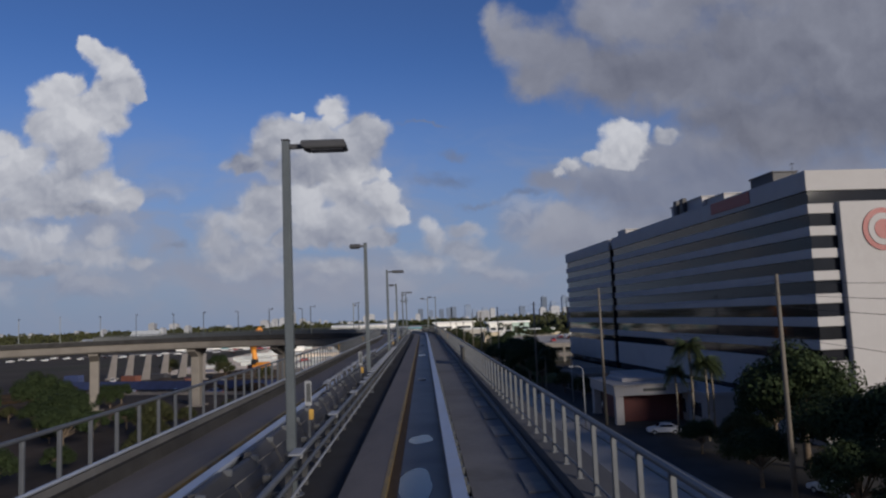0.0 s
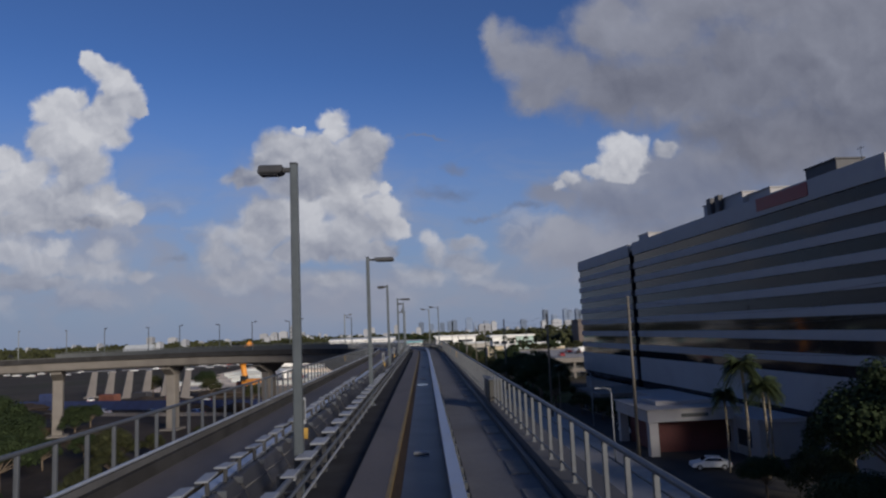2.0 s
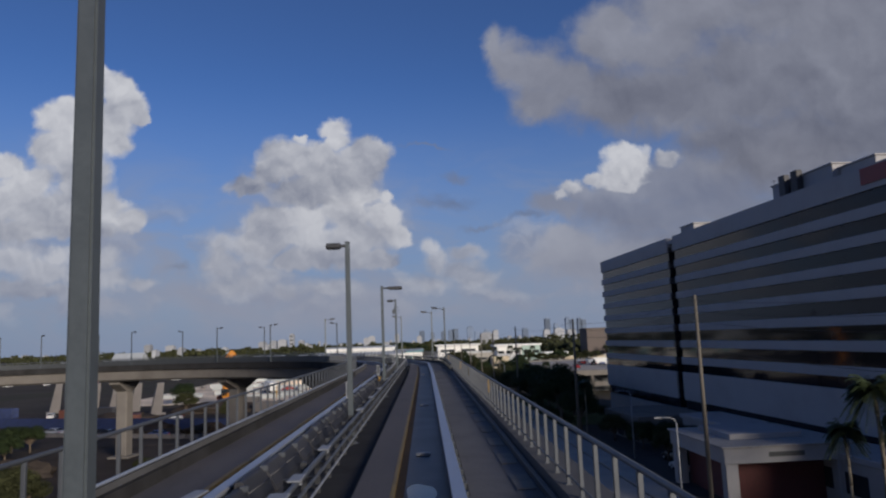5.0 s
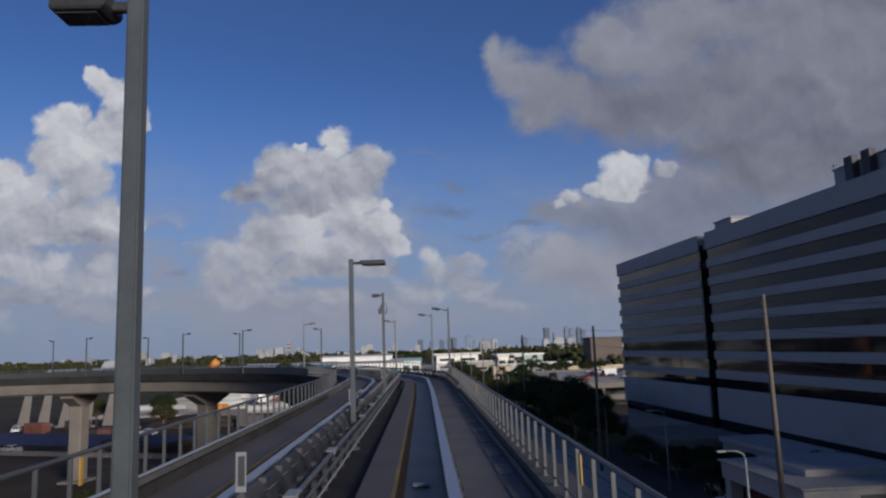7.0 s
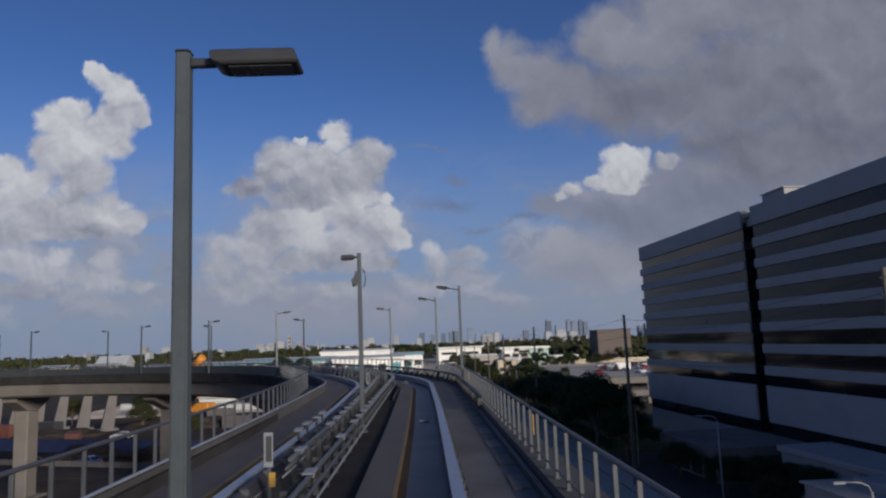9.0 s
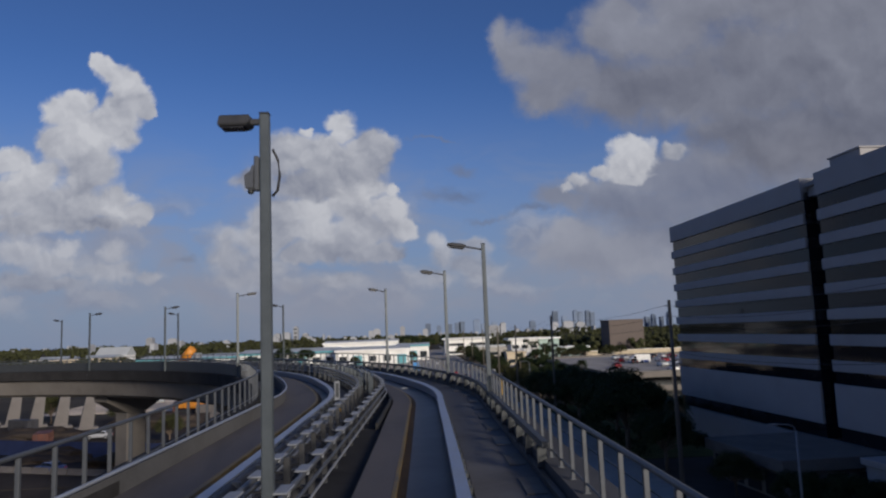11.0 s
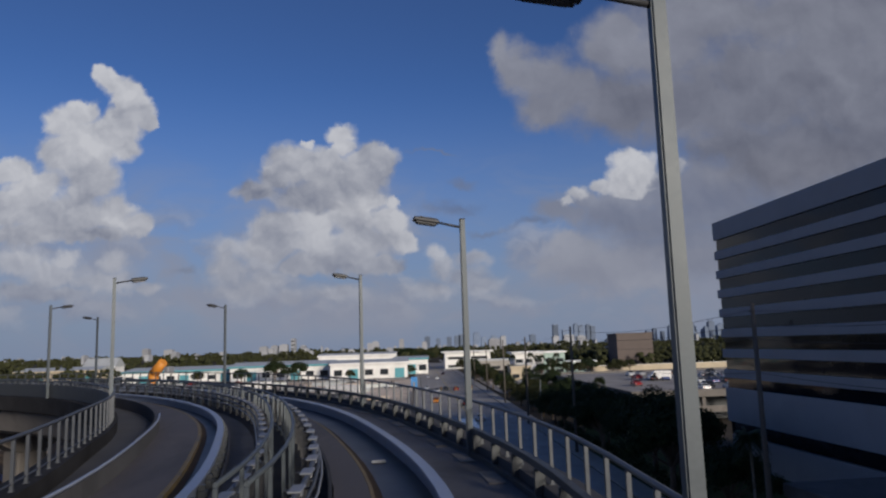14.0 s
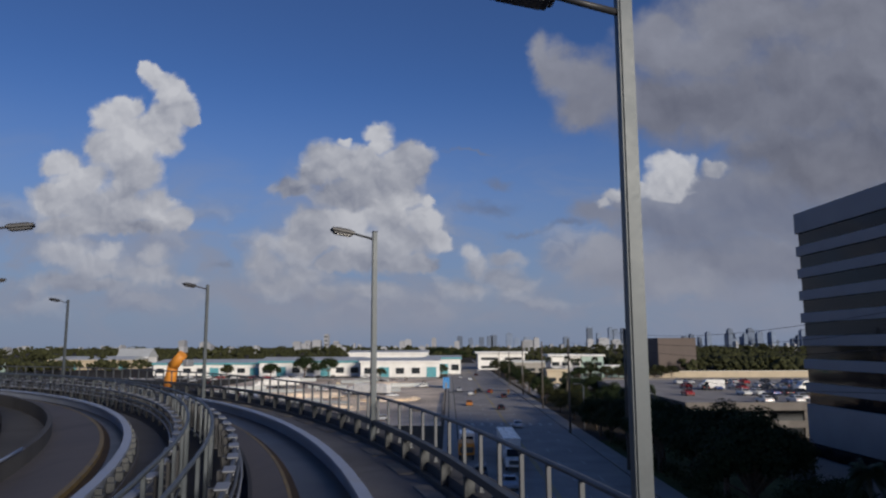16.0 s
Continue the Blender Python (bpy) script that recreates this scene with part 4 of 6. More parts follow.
# ---------------------------------------------------------------- hotel
HOTEL = pose(48.4, 81.3, 0, 0, 0, 2.1)
hotel = thing("hotel", "long white hotel with dark ribbon windows and a red rooftop sign", "hotel", HOTEL)
SLOT0, SLOT1, LONG, DEEP = 72.6, 75.2, 113.0, 22.0
bm = bmesh.new()
box(bm, 0.3, DEEP - 0.3, 0.3, SLOT0, 4.0, 31.5)
part("window_band", bm, GLASSBAND, hotel, "dark reflecting ribbon windows")
bm = bmesh.new()
box(bm, 0.3, DEEP - 0.3, SLOT1, LONG - 0.3, 4.0, 31.5)
part("window_band", bm, GLASSBAND, hotel, "dark reflecting ribbon windows")
# back of the recess coloured dark to deepen its shade
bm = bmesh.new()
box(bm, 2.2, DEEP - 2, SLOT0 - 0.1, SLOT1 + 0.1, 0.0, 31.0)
part("recess", bm, DARK, hotel, "vertical recess, its shade put into a dark colour")
bm = bmesh.new()
box(bm, 0.9, DEEP - 2, SLOT0 - 0.05, SLOT1 + 0.05, 30.9, 32.7, 0.03)
part("recess_cap", bm, WHITEWALL, hotel, "pale wall closing the recess at the roof")
BANDS = [(30.6, 33.1), (27.8, 29.0), (25.1, 26.25), (22.4, 23.55), (19.7, 20.85), (16.95, 18.1), (14.2, 15.35), (11.45, 12.6), (5.6, 10.1)]
for z0, z1 in BANDS:
    for y0, y1 in ((0.0, SLOT0), (SLOT1, LONG)):
        bm = bmesh.new()
        box(bm, 0, DEEP, y0, y1, z0, z1, 0.03)
        part("panel_band", bm, WHITEWALL, hotel)
for y0, y1 in ((0.5, SLOT0 - 0.3), (SLOT1 + 0.3, LONG - 0.5)):
    bm = bmesh.new()
    box(bm, 0.2, DEEP - 0.2, y0, y1, 0, 3.9)
    part("podium_wall", bm, WHITEWALL, hotel)
# end wall with the round emblem
bm = bmesh.new()
box(bm, 3.6, DEEP - 3.0, -0.7, 0.25, 0, 29.1, 0.05)
part("end_wall", bm, WHITEWALL, hotel, "plain pale end wall")
bm = bmesh.new()
bmesh.ops.create_cone(bm, cap_ends=True, segments=32, radius1=2.6, radius2=2.6, depth=0.12, matrix=pose(8.8, -0.77, 25.6, 90))
emblem = part("emblem", bm, SIGNRED, hotel, "round dark red emblem")
bm = bmesh.new()
bmesh.ops.create_cone(bm, cap_ends=True, segments=32, radius1=1.95, radius2=1.95, depth=0.06, matrix=pose(8.8, -0.87, 25.6, 90))
part("disc", bm, WHITEWALL, emblem)
bm = bmesh.new()
bmesh.ops.create_cone(bm, cap_ends=True, segments=24, radius1=1.2, radius2=1.2, depth=0.05, matrix=pose(8.8, -0.93, 25.6, 90))
part("badge", bm, SIGNRED, emblem)
# roof things
bm = bmesh.new()
box(bm, 0.4, DEEP - 0.4, 0.4, LONG - 0.4, 32.0, 32.4)
part("roof", bm, ROOFGREY, hotel)
for x0, x1, y0, y1, z0, z1, m in ((2.2, 9, 32, 44.5, 32.41, 35.4, WHITEWALL), (3.0, 8, 26, 31.8, 32.41, 34.8, WHITEWALL), (1.0, 4.0, 66, 71, 32.41, 34.2, WHITEWALL), (2.5, 6, 11, 17, 32.41, 35.1, CABINET), (9, 15, 50, 57, 32.41, 34.6, ROOFGREY)):
    bm = bmesh.new()
    box(bm, x0, x1, y0, y1, z0, z1, 0.05)
    box(bm, x0 - 0.15, x1 + 0.15, y0 - 0.15, y1 + 0.15, z1, z1 + 0.18, 0.03)
    part("plant_room", bm, m, hotel)
for y in (37.5, 40.2):
    bm = bmesh.new()
    box(bm, 1.3, 2.1, y, y + 1.3, 32.41, 36.1, 0.05)
    part("vent_duct", bm, CABINET, hotel)
for x, y, h in ((3.5, 8, 2.4), (3.5, 16, 2.0), (5, 42, 2.2), (4, 47, 3.5)):
    bm = bmesh.new()
    rod(bm, (x, y, 32.4), (x, y, 33.4 + h), 0.05, 0.03, 6)
    rod(bm, (x, y - 0.6, 33.2 + h), (x, y + 0.6, 33.2 + h), 0.03, None, 6)
    part("antenna", bm, DARK, hotel)
bm = bmesh.new()
box(bm, -0.12, -0.004, 13.0, 24.5, 31.2, 32.9, 0.03)
sign = part("roof_sign", bm, SIGNRED, hotel, "dark red lettering strip drawn as a plain bar")
# lower wing at the foot
bm = bmesh.new()
box(bm, -6, 0, 18, 60, 0, 4.3, 0.05)
box(bm, -6.3, 0, 17.7, 60.3, 4.3, 4.9, 0.05)
wing = part("low_wing", bm, WHITEWALL, hotel)
for i in range(9):
    bm = bmesh.new()
    box(bm, -6.06, -5.9, 20 + i * 4.4, 23.2 + i * 4.4, 1.2, 3.2)
    part("window", bm, WINDOW, wing)

# entrance canopy building in front of the hotel
annex = thing("entrance_canopy", "white flat-roofed drive-through entrance with a dark interior", "canopy", pose(30.0, 104.5, 0))
bm = bmesh.new()
box(bm, 0, 12.5, 0, 14, 4.3, 5.9, 0.05)
box(bm, 2.5, 10.0, 4, 12, 5.9, 6.5, 0.05)
part("roof", bm, WHITEWALL, annex)
bm = bmesh.new()
box(bm, -0.25, 12.75, -0.25, 14.25, 5.78, 5.96, 0.04)
part("roof_edge", bm, ROOFGREY, annex)
for x, y in ((0.2, 0.2), (0.2, 12.8), (11.2, 0.2), (11.2, 12.8)):
    bm = bmesh.new()
    box(bm, x, x + 1.2, y, y + 1.1, 0, 4.3, 0.04)
    part("pillar", bm, WHITEWALL, annex)
bm = bmesh.new()
box(bm, 1.8, 12.0, 3.0, 13.4, 0, 4.29)
part("inner_wall", bm, MAROON, annex, "dark red inner wall")
bm = bmesh.new()
box(bm, 4.4, 7.9, -0.05, -0.003, 4.85, 5.3)
part("sign_bar", bm, DARK, annex, "dark lettering drawn as a plain bar")

# parking garage beyond the hotel with cars on its roof
garage = thing("parking_garage", "low pale parking garage with a roof deck", "garage", pose(45, 240, 0))
bm = bmesh.new()
box(bm, 0, 95, 0, 95, 5.2, 5.9)
part("roof_deck", bm, ASPHALT, garage)
for z0, z1 in ((5.0, 6.5), (1.9, 3.2)):
    for x0, x1, y0, y1 in ((-0.2, 95, -0.25, -0.003), (-0.25, -0.003, -0.25, 95), (-0.25, 95, 95.003, 95.25)):
        bm = bmesh.new()
        box(bm, x0, x1, y0, y1, z0, z1, 0.03)
        part("parapet", bm, GIRDER, garage)
for i in range(14):
    bm = bmesh.new()
    box(bm, i * 7.2, i * 7.2 + 0.7, 0.1, 0.8, 0, 5.19)
    part("column", bm, GIRDER, garage)
bm = bmesh.new()
box(bm, 3, 92, 6, 92, 0, 5.19)
part("inner_wall", bm, DARK, garage)

# ---------------------------------------------------------------- warehouses and street buildings


def shed(x, y, wide, deep, high, roof, trim, bays, label, turn=0.0, doors=TEAL, wall=WHITESHED):
    ob = thing("warehouse", label, "warehouse", pose(x, y, 0, 0, 0, turn), "warehouses")
    bm = bmesh.new()
    box(bm, 0, wide, 0, deep, 0, high, 0.05)
    part("wall", bm, wall, ob)
    bm = bmesh.new()
    a = [bm.verts.new(c) for c in ((-0.6, -0.8, high + 0.01), (wide + 0.6, -0.8, high + 0.01), (wide + 0.6, deep / 2, high + roof), (-0.6, deep / 2, high + roof), (wide + 0.6, deep + 0.8, high + 0.01), (-0.6, deep + 0.8, high + 0.01))]
    bm.faces.new((a[0], a[1], a[2], a[3]))
    bm.faces.new((a[3], a[2], a[4], a[5]))
    bm.faces.new((a[1], a[4], a[2]))
    bm.faces.new((a[0], a[3], a[5]))
    bm.faces.new((a[0], a[5], a[4], a[1]))
    bmesh.ops.recalc_face_normals(bm, faces=bm.faces)
    part("roof", bm, SHEDROOF, ob)
    bm = bmesh.new()
    box(bm, -0.65, wide + 0.65, -0.95, -0.81, high - 0.9, high + 0.05)
    part("fascia", bm, trim, ob, "coloured eaves strip")
    for i in range(bays):
        c = wide * (i + 0.5) / bays
        bm = bmesh.new()
        if i % 3 == 1:
            box(bm, c - 2.6, c + 2.6, -0.12, -0.003, 0.1, high * 0.62)
            part("door", bm, doors, ob)
        else:
            box(bm, c - 2.2, c + 2.2, -0.12, -0.003, high * 0.22, high * 0.58)
            part("window", bm, WINDOW, ob)
    return ob


shed(-46, 486, 42, 30, 8.6, 1.6, WHITESHED, 5, "white warehouse with teal doors behind a bare lot")
shed(-104, 500, 57, 34, 8.4, 2.0, TEAL, 7, "long white warehouse with a teal eaves strip")
shed(-168, 512, 62, 36, 7.2, 1.8, TEAL, 8, "long white warehouse with a teal eaves strip")
shed(-60, 540, 48, 26, 12.5, 1.2, WHITESHED, 4, "taller white warehouse block behind the row")
shed(-12, 525, 20, 30, 9.6, 1.0, TEAL, 3, "small white warehouse with teal trim at the street corner")
shed(-290, 620, 60, 30, 7.0, 2.4, BEIGE, 5, "beige low warehouse beyond the viaduct", wall=BEIGE)
shed(-254, 648, 24, 18, 8.5, 6.5, WHITESHED, 2, "white gabled house among trees", wall=WHITESHED)
shed(-330, 560, 34, 20, 6.0, 1.4, PALETEAL, 3, "pale green low building among trees", wall=PALETEAL)
shed(-430, 600, 70, 30, 7.0, 2.0, BEIGE, 5, "beige low warehouse beyond the viaduct", wall=BEIGE)


def street_building(x, y, wide, deep, storeys, high, wall, label, over=1.0, bays=5, roofmat=WHITEPAINT):
    ob = thing("building", label, "building", pose(x, y, 0), "street buildings")
    bm = bmesh.new()
    box(bm, 0, wide, 0, deep, 0, storeys * high, 0.05)
    part("wall", bm, wall, ob)
    bm = bmesh.new()
    box(bm, -over, wide + over, -over, deep + over, storeys * high, storeys * high + 0.9, 0.06)
    part("roof", bm, roofmat, ob)
    for k in range(storeys):
        for i in range(bays):
            c = wide * (i + 0.5) / bays
            bm = bmesh.new()
            box(bm, c - wide / bays * 0.36, c + wide / bays * 0.36, -0.1, -0.003, k * high + 0.9, k * high + 2.7)
            part("window", bm, WINDOW, ob)
    return ob


street_building(21, 592, 32, 24, 2, 5.6, WHITESHED, "white two-storey building with a deep dark upper balcony", 2.0, 2)
street_building(40, 540, 22, 20, 1, 6.0, PAVING, "low grey shop building beside the street", 0.6, 3, SHEDROOF)
street_building(52, 462, 15, 18, 2, 5.6, WHITESHED, "white two-storey building with an overhanging flat roof", 1.6, 3)
street_building(67.5, 463, 11, 18, 2, 5.5, PALETEAL, "pale green two-storey block with a white roof", 0.9, 2)
street_building(82, 476, 16, 14, 1, 5.2, PALETEAL, "low pale green building", 0.6, 3)
street_building(44, 418, 9, 10, 1, 5.4, BEIGE, "small beige building among trees", 0.3, 2, BEIGE)
brown = thing("windowless_block", "plain brown windowless block among trees", "building", pose(117, 500, 0))
bm = bmesh.new()
box(bm, 0, 21, 0, 20, 0, 19.8, 0.1)
part("wall", bm, BROWN, brown)
bm = bmesh.new()
box(bm, -0.3, 21.3, -0.3, 20.3, 19.8, 20.3, 0.05)
part("roof_edge", bm, BROWN, brown)
wall = thing("boundary_wall", "long low pale wall before the woods", "wall", pose(95, 470, 0))
bm = bmesh.new()
box(bm, 0, 140, 0, 0.4, 0, 3.2, 0.05)
part("panel", bm, BEIGE, wall)
bm = bmesh.new()
box(bm, -0.1, 140.1, -0.1, 0.5, 3.2, 3.4, 0.03)
part("coping", bm, WHITESHED, wall)

# ---------------------------------------------------------------- utility poles and wires
POLES = [(31.4, 8.0, 19.2), (29.9, 55.5, 19.6), (28.8, 105.3, 20.6), (26.2, 147.4, 19.5), (25.9, 207.2, 19.4), (24.9, 248.0, 18.2), (26.5, 300.0, 18.0), (26.6, 352.0, 17.5), (26.4, 405.0, 17.0), (26.8, 470.0, 17.0)]
tops = []
for x, y, h in POLES:
    ob = thing("utility_pole", "weathered utility pole with side insulators beside the road", "utility pole", pose(x, y, 0), "utility poles")
    bm = bmesh.new()
    rod(bm, (0, 0, 0), (0, 0, h), 0.24, 0.15, 10)
    part("pole", bm, WOOD, ob)
    for dz in (0.6, 1.6, 2.6):
        bm = bmesh.new()
        rod(bm, (-0.14, 0, h - dz), (-0.42, 0, h - dz + 0.06), 0.05, 0.035, 8)
        part("insulator", bm, POLE, ob)
    tops.append(Vector((x, y, h)))
for dx, dz in ((-0.42, -0.54), (-0.42, -1.54), (-0.42, -2.54), (0.1, -5.0)):
    wire = thing("overhead_wire", "thin black overhead wire between the poles", "wire", group="overhead wires")
    path = []
    for a, b in zip(tops, tops[1:]):
        for k in range(8):
            f = k / 8
            path.append(a.lerp(b, f) + Vector((dx, 0, dz - 4 * 0.9 * f * (1 - f))))
    path.append(tops[-1] + Vector((dx, 0, dz)))
    part("strand", tube(path, 0.018, 4), RUBBER, wire)


def road_lamp(x, y, side):
    ob = thing("road_lamp", "slender pale road lamp with a curved arm", "street lamp", pose(x, y, 0, 0, 0, 0 if side > 0 else 180), "road lamps")
    bm = bmesh.new()
    rod(bm, (0, 0, 0), (0, 0, 8.6), 0.11, 0.08, 8)
    part("pole", bm, INSUL, ob)
    part("arm", tube([Vector((0, 0, 8.5)), Vector((0.15, 0, 8.9)), Vector((0.6, 0, 9.1)), Vector((1.5, 0, 9.15))], 0.05), INSUL, ob)
    bm = bmesh.new()
    box(bm, 1.4, 2.1, -0.14, 0.14, 9.05, 9.2, 0.04)
    part("head", bm, INSUL, ob)


for x, y, side in ((25.1, 103.0, -1), (30.5, 134.0, -1), (29.0, 378.0, -1), (1.6, 300.0, 1), (1.6, 420.0, 1), (29.0, 255.0, -1)):
    road_lamp(x, y, side)

# traffic signal with a long arm
sig = thing("traffic_signal", "traffic signal hung on a long steel arm over the road", "traffic signal", pose(1.2, 268.0, 0))
bm = bmesh.new()
rod(bm, (0, 0, 0), (0, 0, 7.2), 0.16, 0.12, 10)
part("pole", bm, POLE, sig)
bm = bmesh.new()
rod(bm, (0, 0, 6.6), (14.5, 0, 7.0), 0.1, 0.05, 8)
part("arm", bm, POLE, sig)
for x in (6.0, 9.6, 13.4):
    bm = bmesh.new()
    box(bm, x - 0.17, x + 0.17, -0.2, 0.1, 6.1, 7.2, 0.03)
    head = part("signal_head", bm, YELLOWTAPE, sig)
    for k, m in enumerate((REDLIGHT, ORANGE, PALETEAL)):
        bm = bmesh.new()
        rod(bm, (x, -0.26, 6.98 - 0.34 * k), (x, -0.2, 6.98 - 0.34 * k), 0.11, None, 10)
        part("lens", bm, m, head)

# ---------------------------------------------------------------- vehicles
CAR_SIDE = [(-2.2, 0.35), (-2.25, 0.62), (-2.12, 0.9), (-1.7, 0.97), (-1.15, 1.38), (-0.4, 1.47), (0.45, 1.42), (1.05, 1.0), (1.95, 0.86), (2.22, 0.66), (2.2, 0.35)]


def loft(bm, side, half, tuck, mat=0):
    """A body from a side outline, narrower towards its top."""
    rings = []
    top = max(z for _, z in side)
    for sx in (-1, 1):
        rings.append([bm.verts.new((sx * (half - tuck * max(0.0, (z - 0.9) / (top - 0.9 + 1e-6))), y, z)) for y, z in side])
    a, b = rings
    n = len(side)
    for i in range(n):
        bm.faces.new((a[i], a[(i + 1) % n], b[(i + 1) % n], b[i])).material_index = mat
    bm.faces.new(a[::-1])
    bm.faces.new(b)
    bmesh.ops.recalc_face_normals(bm, faces=bm.faces)
    return bm


WHEEL = rod(bmesh.new(), (-0.1, 0, 0), (0.1, 0, 0), 0.33, None, 14)
WHEEL = mesh_of(WHEEL, "tyre", RUBBER)
RIM = rod(bmesh.new(), (-0.106, 0, 0), (0.106, 0, 0), 0.19, None, 10)
RIM = mesh_of(RIM, "rim", HUB)


def car(name, paint, label):
    ob = thing(name, label, "car", group="cars")
    bm = loft(bmesh.new(), CAR_SIDE, 0.9, 0.2)
    bmesh.ops.bevel(bm, geom=[e for e in bm.edges if e.calc_length() > 0.25], offset=0.05, segments=1, affect="EDGES")
    part("body", bm, paint, ob)
    for side in (-1, 1):
        bm = bmesh.new()
        pts = [(-1.35, 1.0), (-1.02, 1.32), (0.38, 1.36), (0.85, 1.03)]
        v = [bm.verts.new((side * (0.908 - 0.2 * (z - 0.9) / 0.57), y, z)) for y, z in pts]
        w = [bm.verts.new((side * (0.888 - 0.2 * (z - 0.9) / 0.57), y, z)) for y, z in pts]
        bm.faces.new(v)
        bm.faces.new(w[::-1])
        for i in range(4):
            bm.faces.new((v[i], v[(i + 1) % 4], w[(i + 1) % 4], w[i]))
        bmesh.ops.recalc_face_normals(bm, faces=bm.faces)
        part("side_window", bm, TINT, ob)
    for y0, z0, y1, z1, nm in ((-1.63, 1.04, -1.2, 1.36, "rear_window"), (0.98, 1.07, 0.52, 1.4, "windscreen")):
        bm = bmesh.new()
        k = 0.03 if y0 > 0 else -0.03
        v = [bm.verts.new(c) for c in ((-0.72, y0 + k, z0 + 0.02), (0.72, y0 + k, z0 + 0.02), (0.64, y1 + k, z1 + 0.02), (-0.64, y1 + k, z1 + 0.02))]
        f = bm.faces.new(v)
        got = bmesh.ops.extrude_face_region(bm, geom=[f])
        bmesh.ops.translate(bm, verts=[e for e in got["geom"] if isinstance(e, bmesh.types.BMVert)], vec=(0, -k, -0.03))
        bmesh.ops.recalc_face_normals(bm, faces=bm.faces)
        part(nm, bm, TINT, ob)
    for x in (-0.62, 0.62):
        bm = bmesh.new()
        box(bm, x - 0.17, x + 0.17, 2.16, 2.24, 0.6, 0.72, 0.01)
        part("headlight", bm, INSUL, ob)
        bm = bmesh.new()
        box(bm, x - 0.17, x + 0.17, -2.27, -2.18, 0.66, 0.8, 0.01)
        part("tail_light", bm, REDLIGHT, ob)
    for x in (-0.83, 0.83):
        for y in (-1.35, 1.38):
            wheel = part("tyre", WHEEL, None, ob, place=pose(x, y, 0.33))
            part("rim", RIM, None, wheel)
    return ob


PAINTS = {"white": (0.72, 0.72, 0.7), "silver": (0.42, 0.43, 0.45), "black": (0.02, 0.02, 0.022), "red": (0.33, 0.03, 0.03), "blue": (0.04, 0.07, 0.2), "orange": (0.6, 0.22, 0.03)}
first = {}


def put_car(colour, x, y, turn=0.0, z=0.03, where="on the road"):
    label = colour + " car " + where
    if colour not in first:
        ob = car("car", car_paint(colour + "_car_paint", PAINTS[colour]), label)
        ob.matrix_basis = pose(x, y, z, 0, 0, turn)
        first[colour] = ob
    else:
        ob = copy_thing(first[colour], pose(x, y, z, 0, 0, turn))
    ob["label"] = label
    return ob


for colour, x, y in (("black", 5.4, 203), ("silver", 8.6, 196), ("white", 15.5, 258), ("black", 15.0, 298), ("orange", 7.0, 311), ("white", 8.6, 352), ("black", 12.0, 365), ("red", 15.8, 362), ("silver", 5.0, 372), ("black", 19.0, 340), ("white", 11.4, 452), ("silver", 7.0, 470), ("black", 16.0, 500), ("white", 19.2, 560), ("silver", 8.8, 610), ("white", 5.0, 660), ("white", 8.2, 46), ("silver", 15.0, 128)):
    put_car(colour, x, y, 0.0 if x > 13.8 else 180.0, 0.03, "driving on the road")
for k, (colour, x, y, turn) in enumerate((("white", 34.1, 96, 80), ("silver", 33.5, 124, 10), ("black", 35.0, 131, 10), ("white", 37.0, 62, 20))):
    put_car(colour, x, y, turn, 0.05, "parked by the hotel drive")
random.seed(5)
rows = [(246, 62, 12), (253, 66, 12), (266, 54, 16), (284, 58, 15), (291, 56, 15), (310, 60, 14)]
for y, x0, n in rows:
    for i in range(n):
        if random.random() < 0.68:
            put_car(random.choice(["white", "white", "silver", "black", "red", "white", "blue"]), x0 + i * 3.1, y + random.uniform(-0.4, 0.4), random.choice((0, 180)) + random.uniform(-3, 3), 5.9, "parked on the garage roof")
for i in range(34):
    if random.random() < 0.8:
        put_car(random.choice(["white", "white", "white", "silver", "black"]), 33 + (i % 14) * 3.1, (346, 372, 398)[i // 14] + random.uniform(-1, 1), random.choice((0, 180)), 0.05, "parked in a car park")
for i in range(16):
    if random.random() < 0.8:
        put_car(random.choice(["white", "silver", "black", "red", "white"]), -150 + i * 8.2 + random.uniform(-1, 1), 476 + random.uniform(-1.5, 1.5), 90 + random.uniform(-5, 5), 0.06, "parked before the warehouses")

# lorry with a white box body
lorry = thing("box_truck", "white lorry with a long box body on the road", "truck", pose(10.2, 213.5, 0.03, 0, 0, 180))
LORRY_WHITE = car_paint("lorry_white", (0.75, 0.74, 0.71))
bm = bmesh.new()
box(bm, -1.25, 1.25, -10.5, 3.4, 1.15, 4.0, 0.05)
part("box_body", bm, LORRY_WHITE, lorry)
bm = loft(bmesh.new(), [(3.7, 0.7), (3.7, 2.9), (4.5, 3.0), (5.6, 2.85), (6.2, 1.9), (6.9, 1.65), (7.0, 0.7)], 1.18, 0.18)
cab = part("cab", bm, LORRY_WHITE, lorry)
bm = bmesh.new()
v = [bm.verts.new(c) for c in ((-1.0, 6.24, 1.95), (1.0, 6.24, 1.95), (0.9, 5.68, 2.82), (-0.9, 5.68, 2.82))]
f = bm.faces.new(v)
got = bmesh.ops.extrude_face_region(bm, geom=[f])
bmesh.ops.translate(bm, verts=[e for e in got["geom"] if isinstance(e, bmesh.types.BMVert)], vec=(0, -0.03, -0.02))
bmesh.ops.recalc_face_normals(bm, faces=bm.faces)
part("windscreen", bm, TINT, cab)
bm = bmesh.new()
box(bm, -0.7, 0.7, 6.98, 7.05, 0.95, 1.5, 0.01)
part("grille", bm, DARK, cab)
bm = bmesh.new()
box(bm, -0.5, 0.5, -10.2, 6.2, 0.62, 0.95)
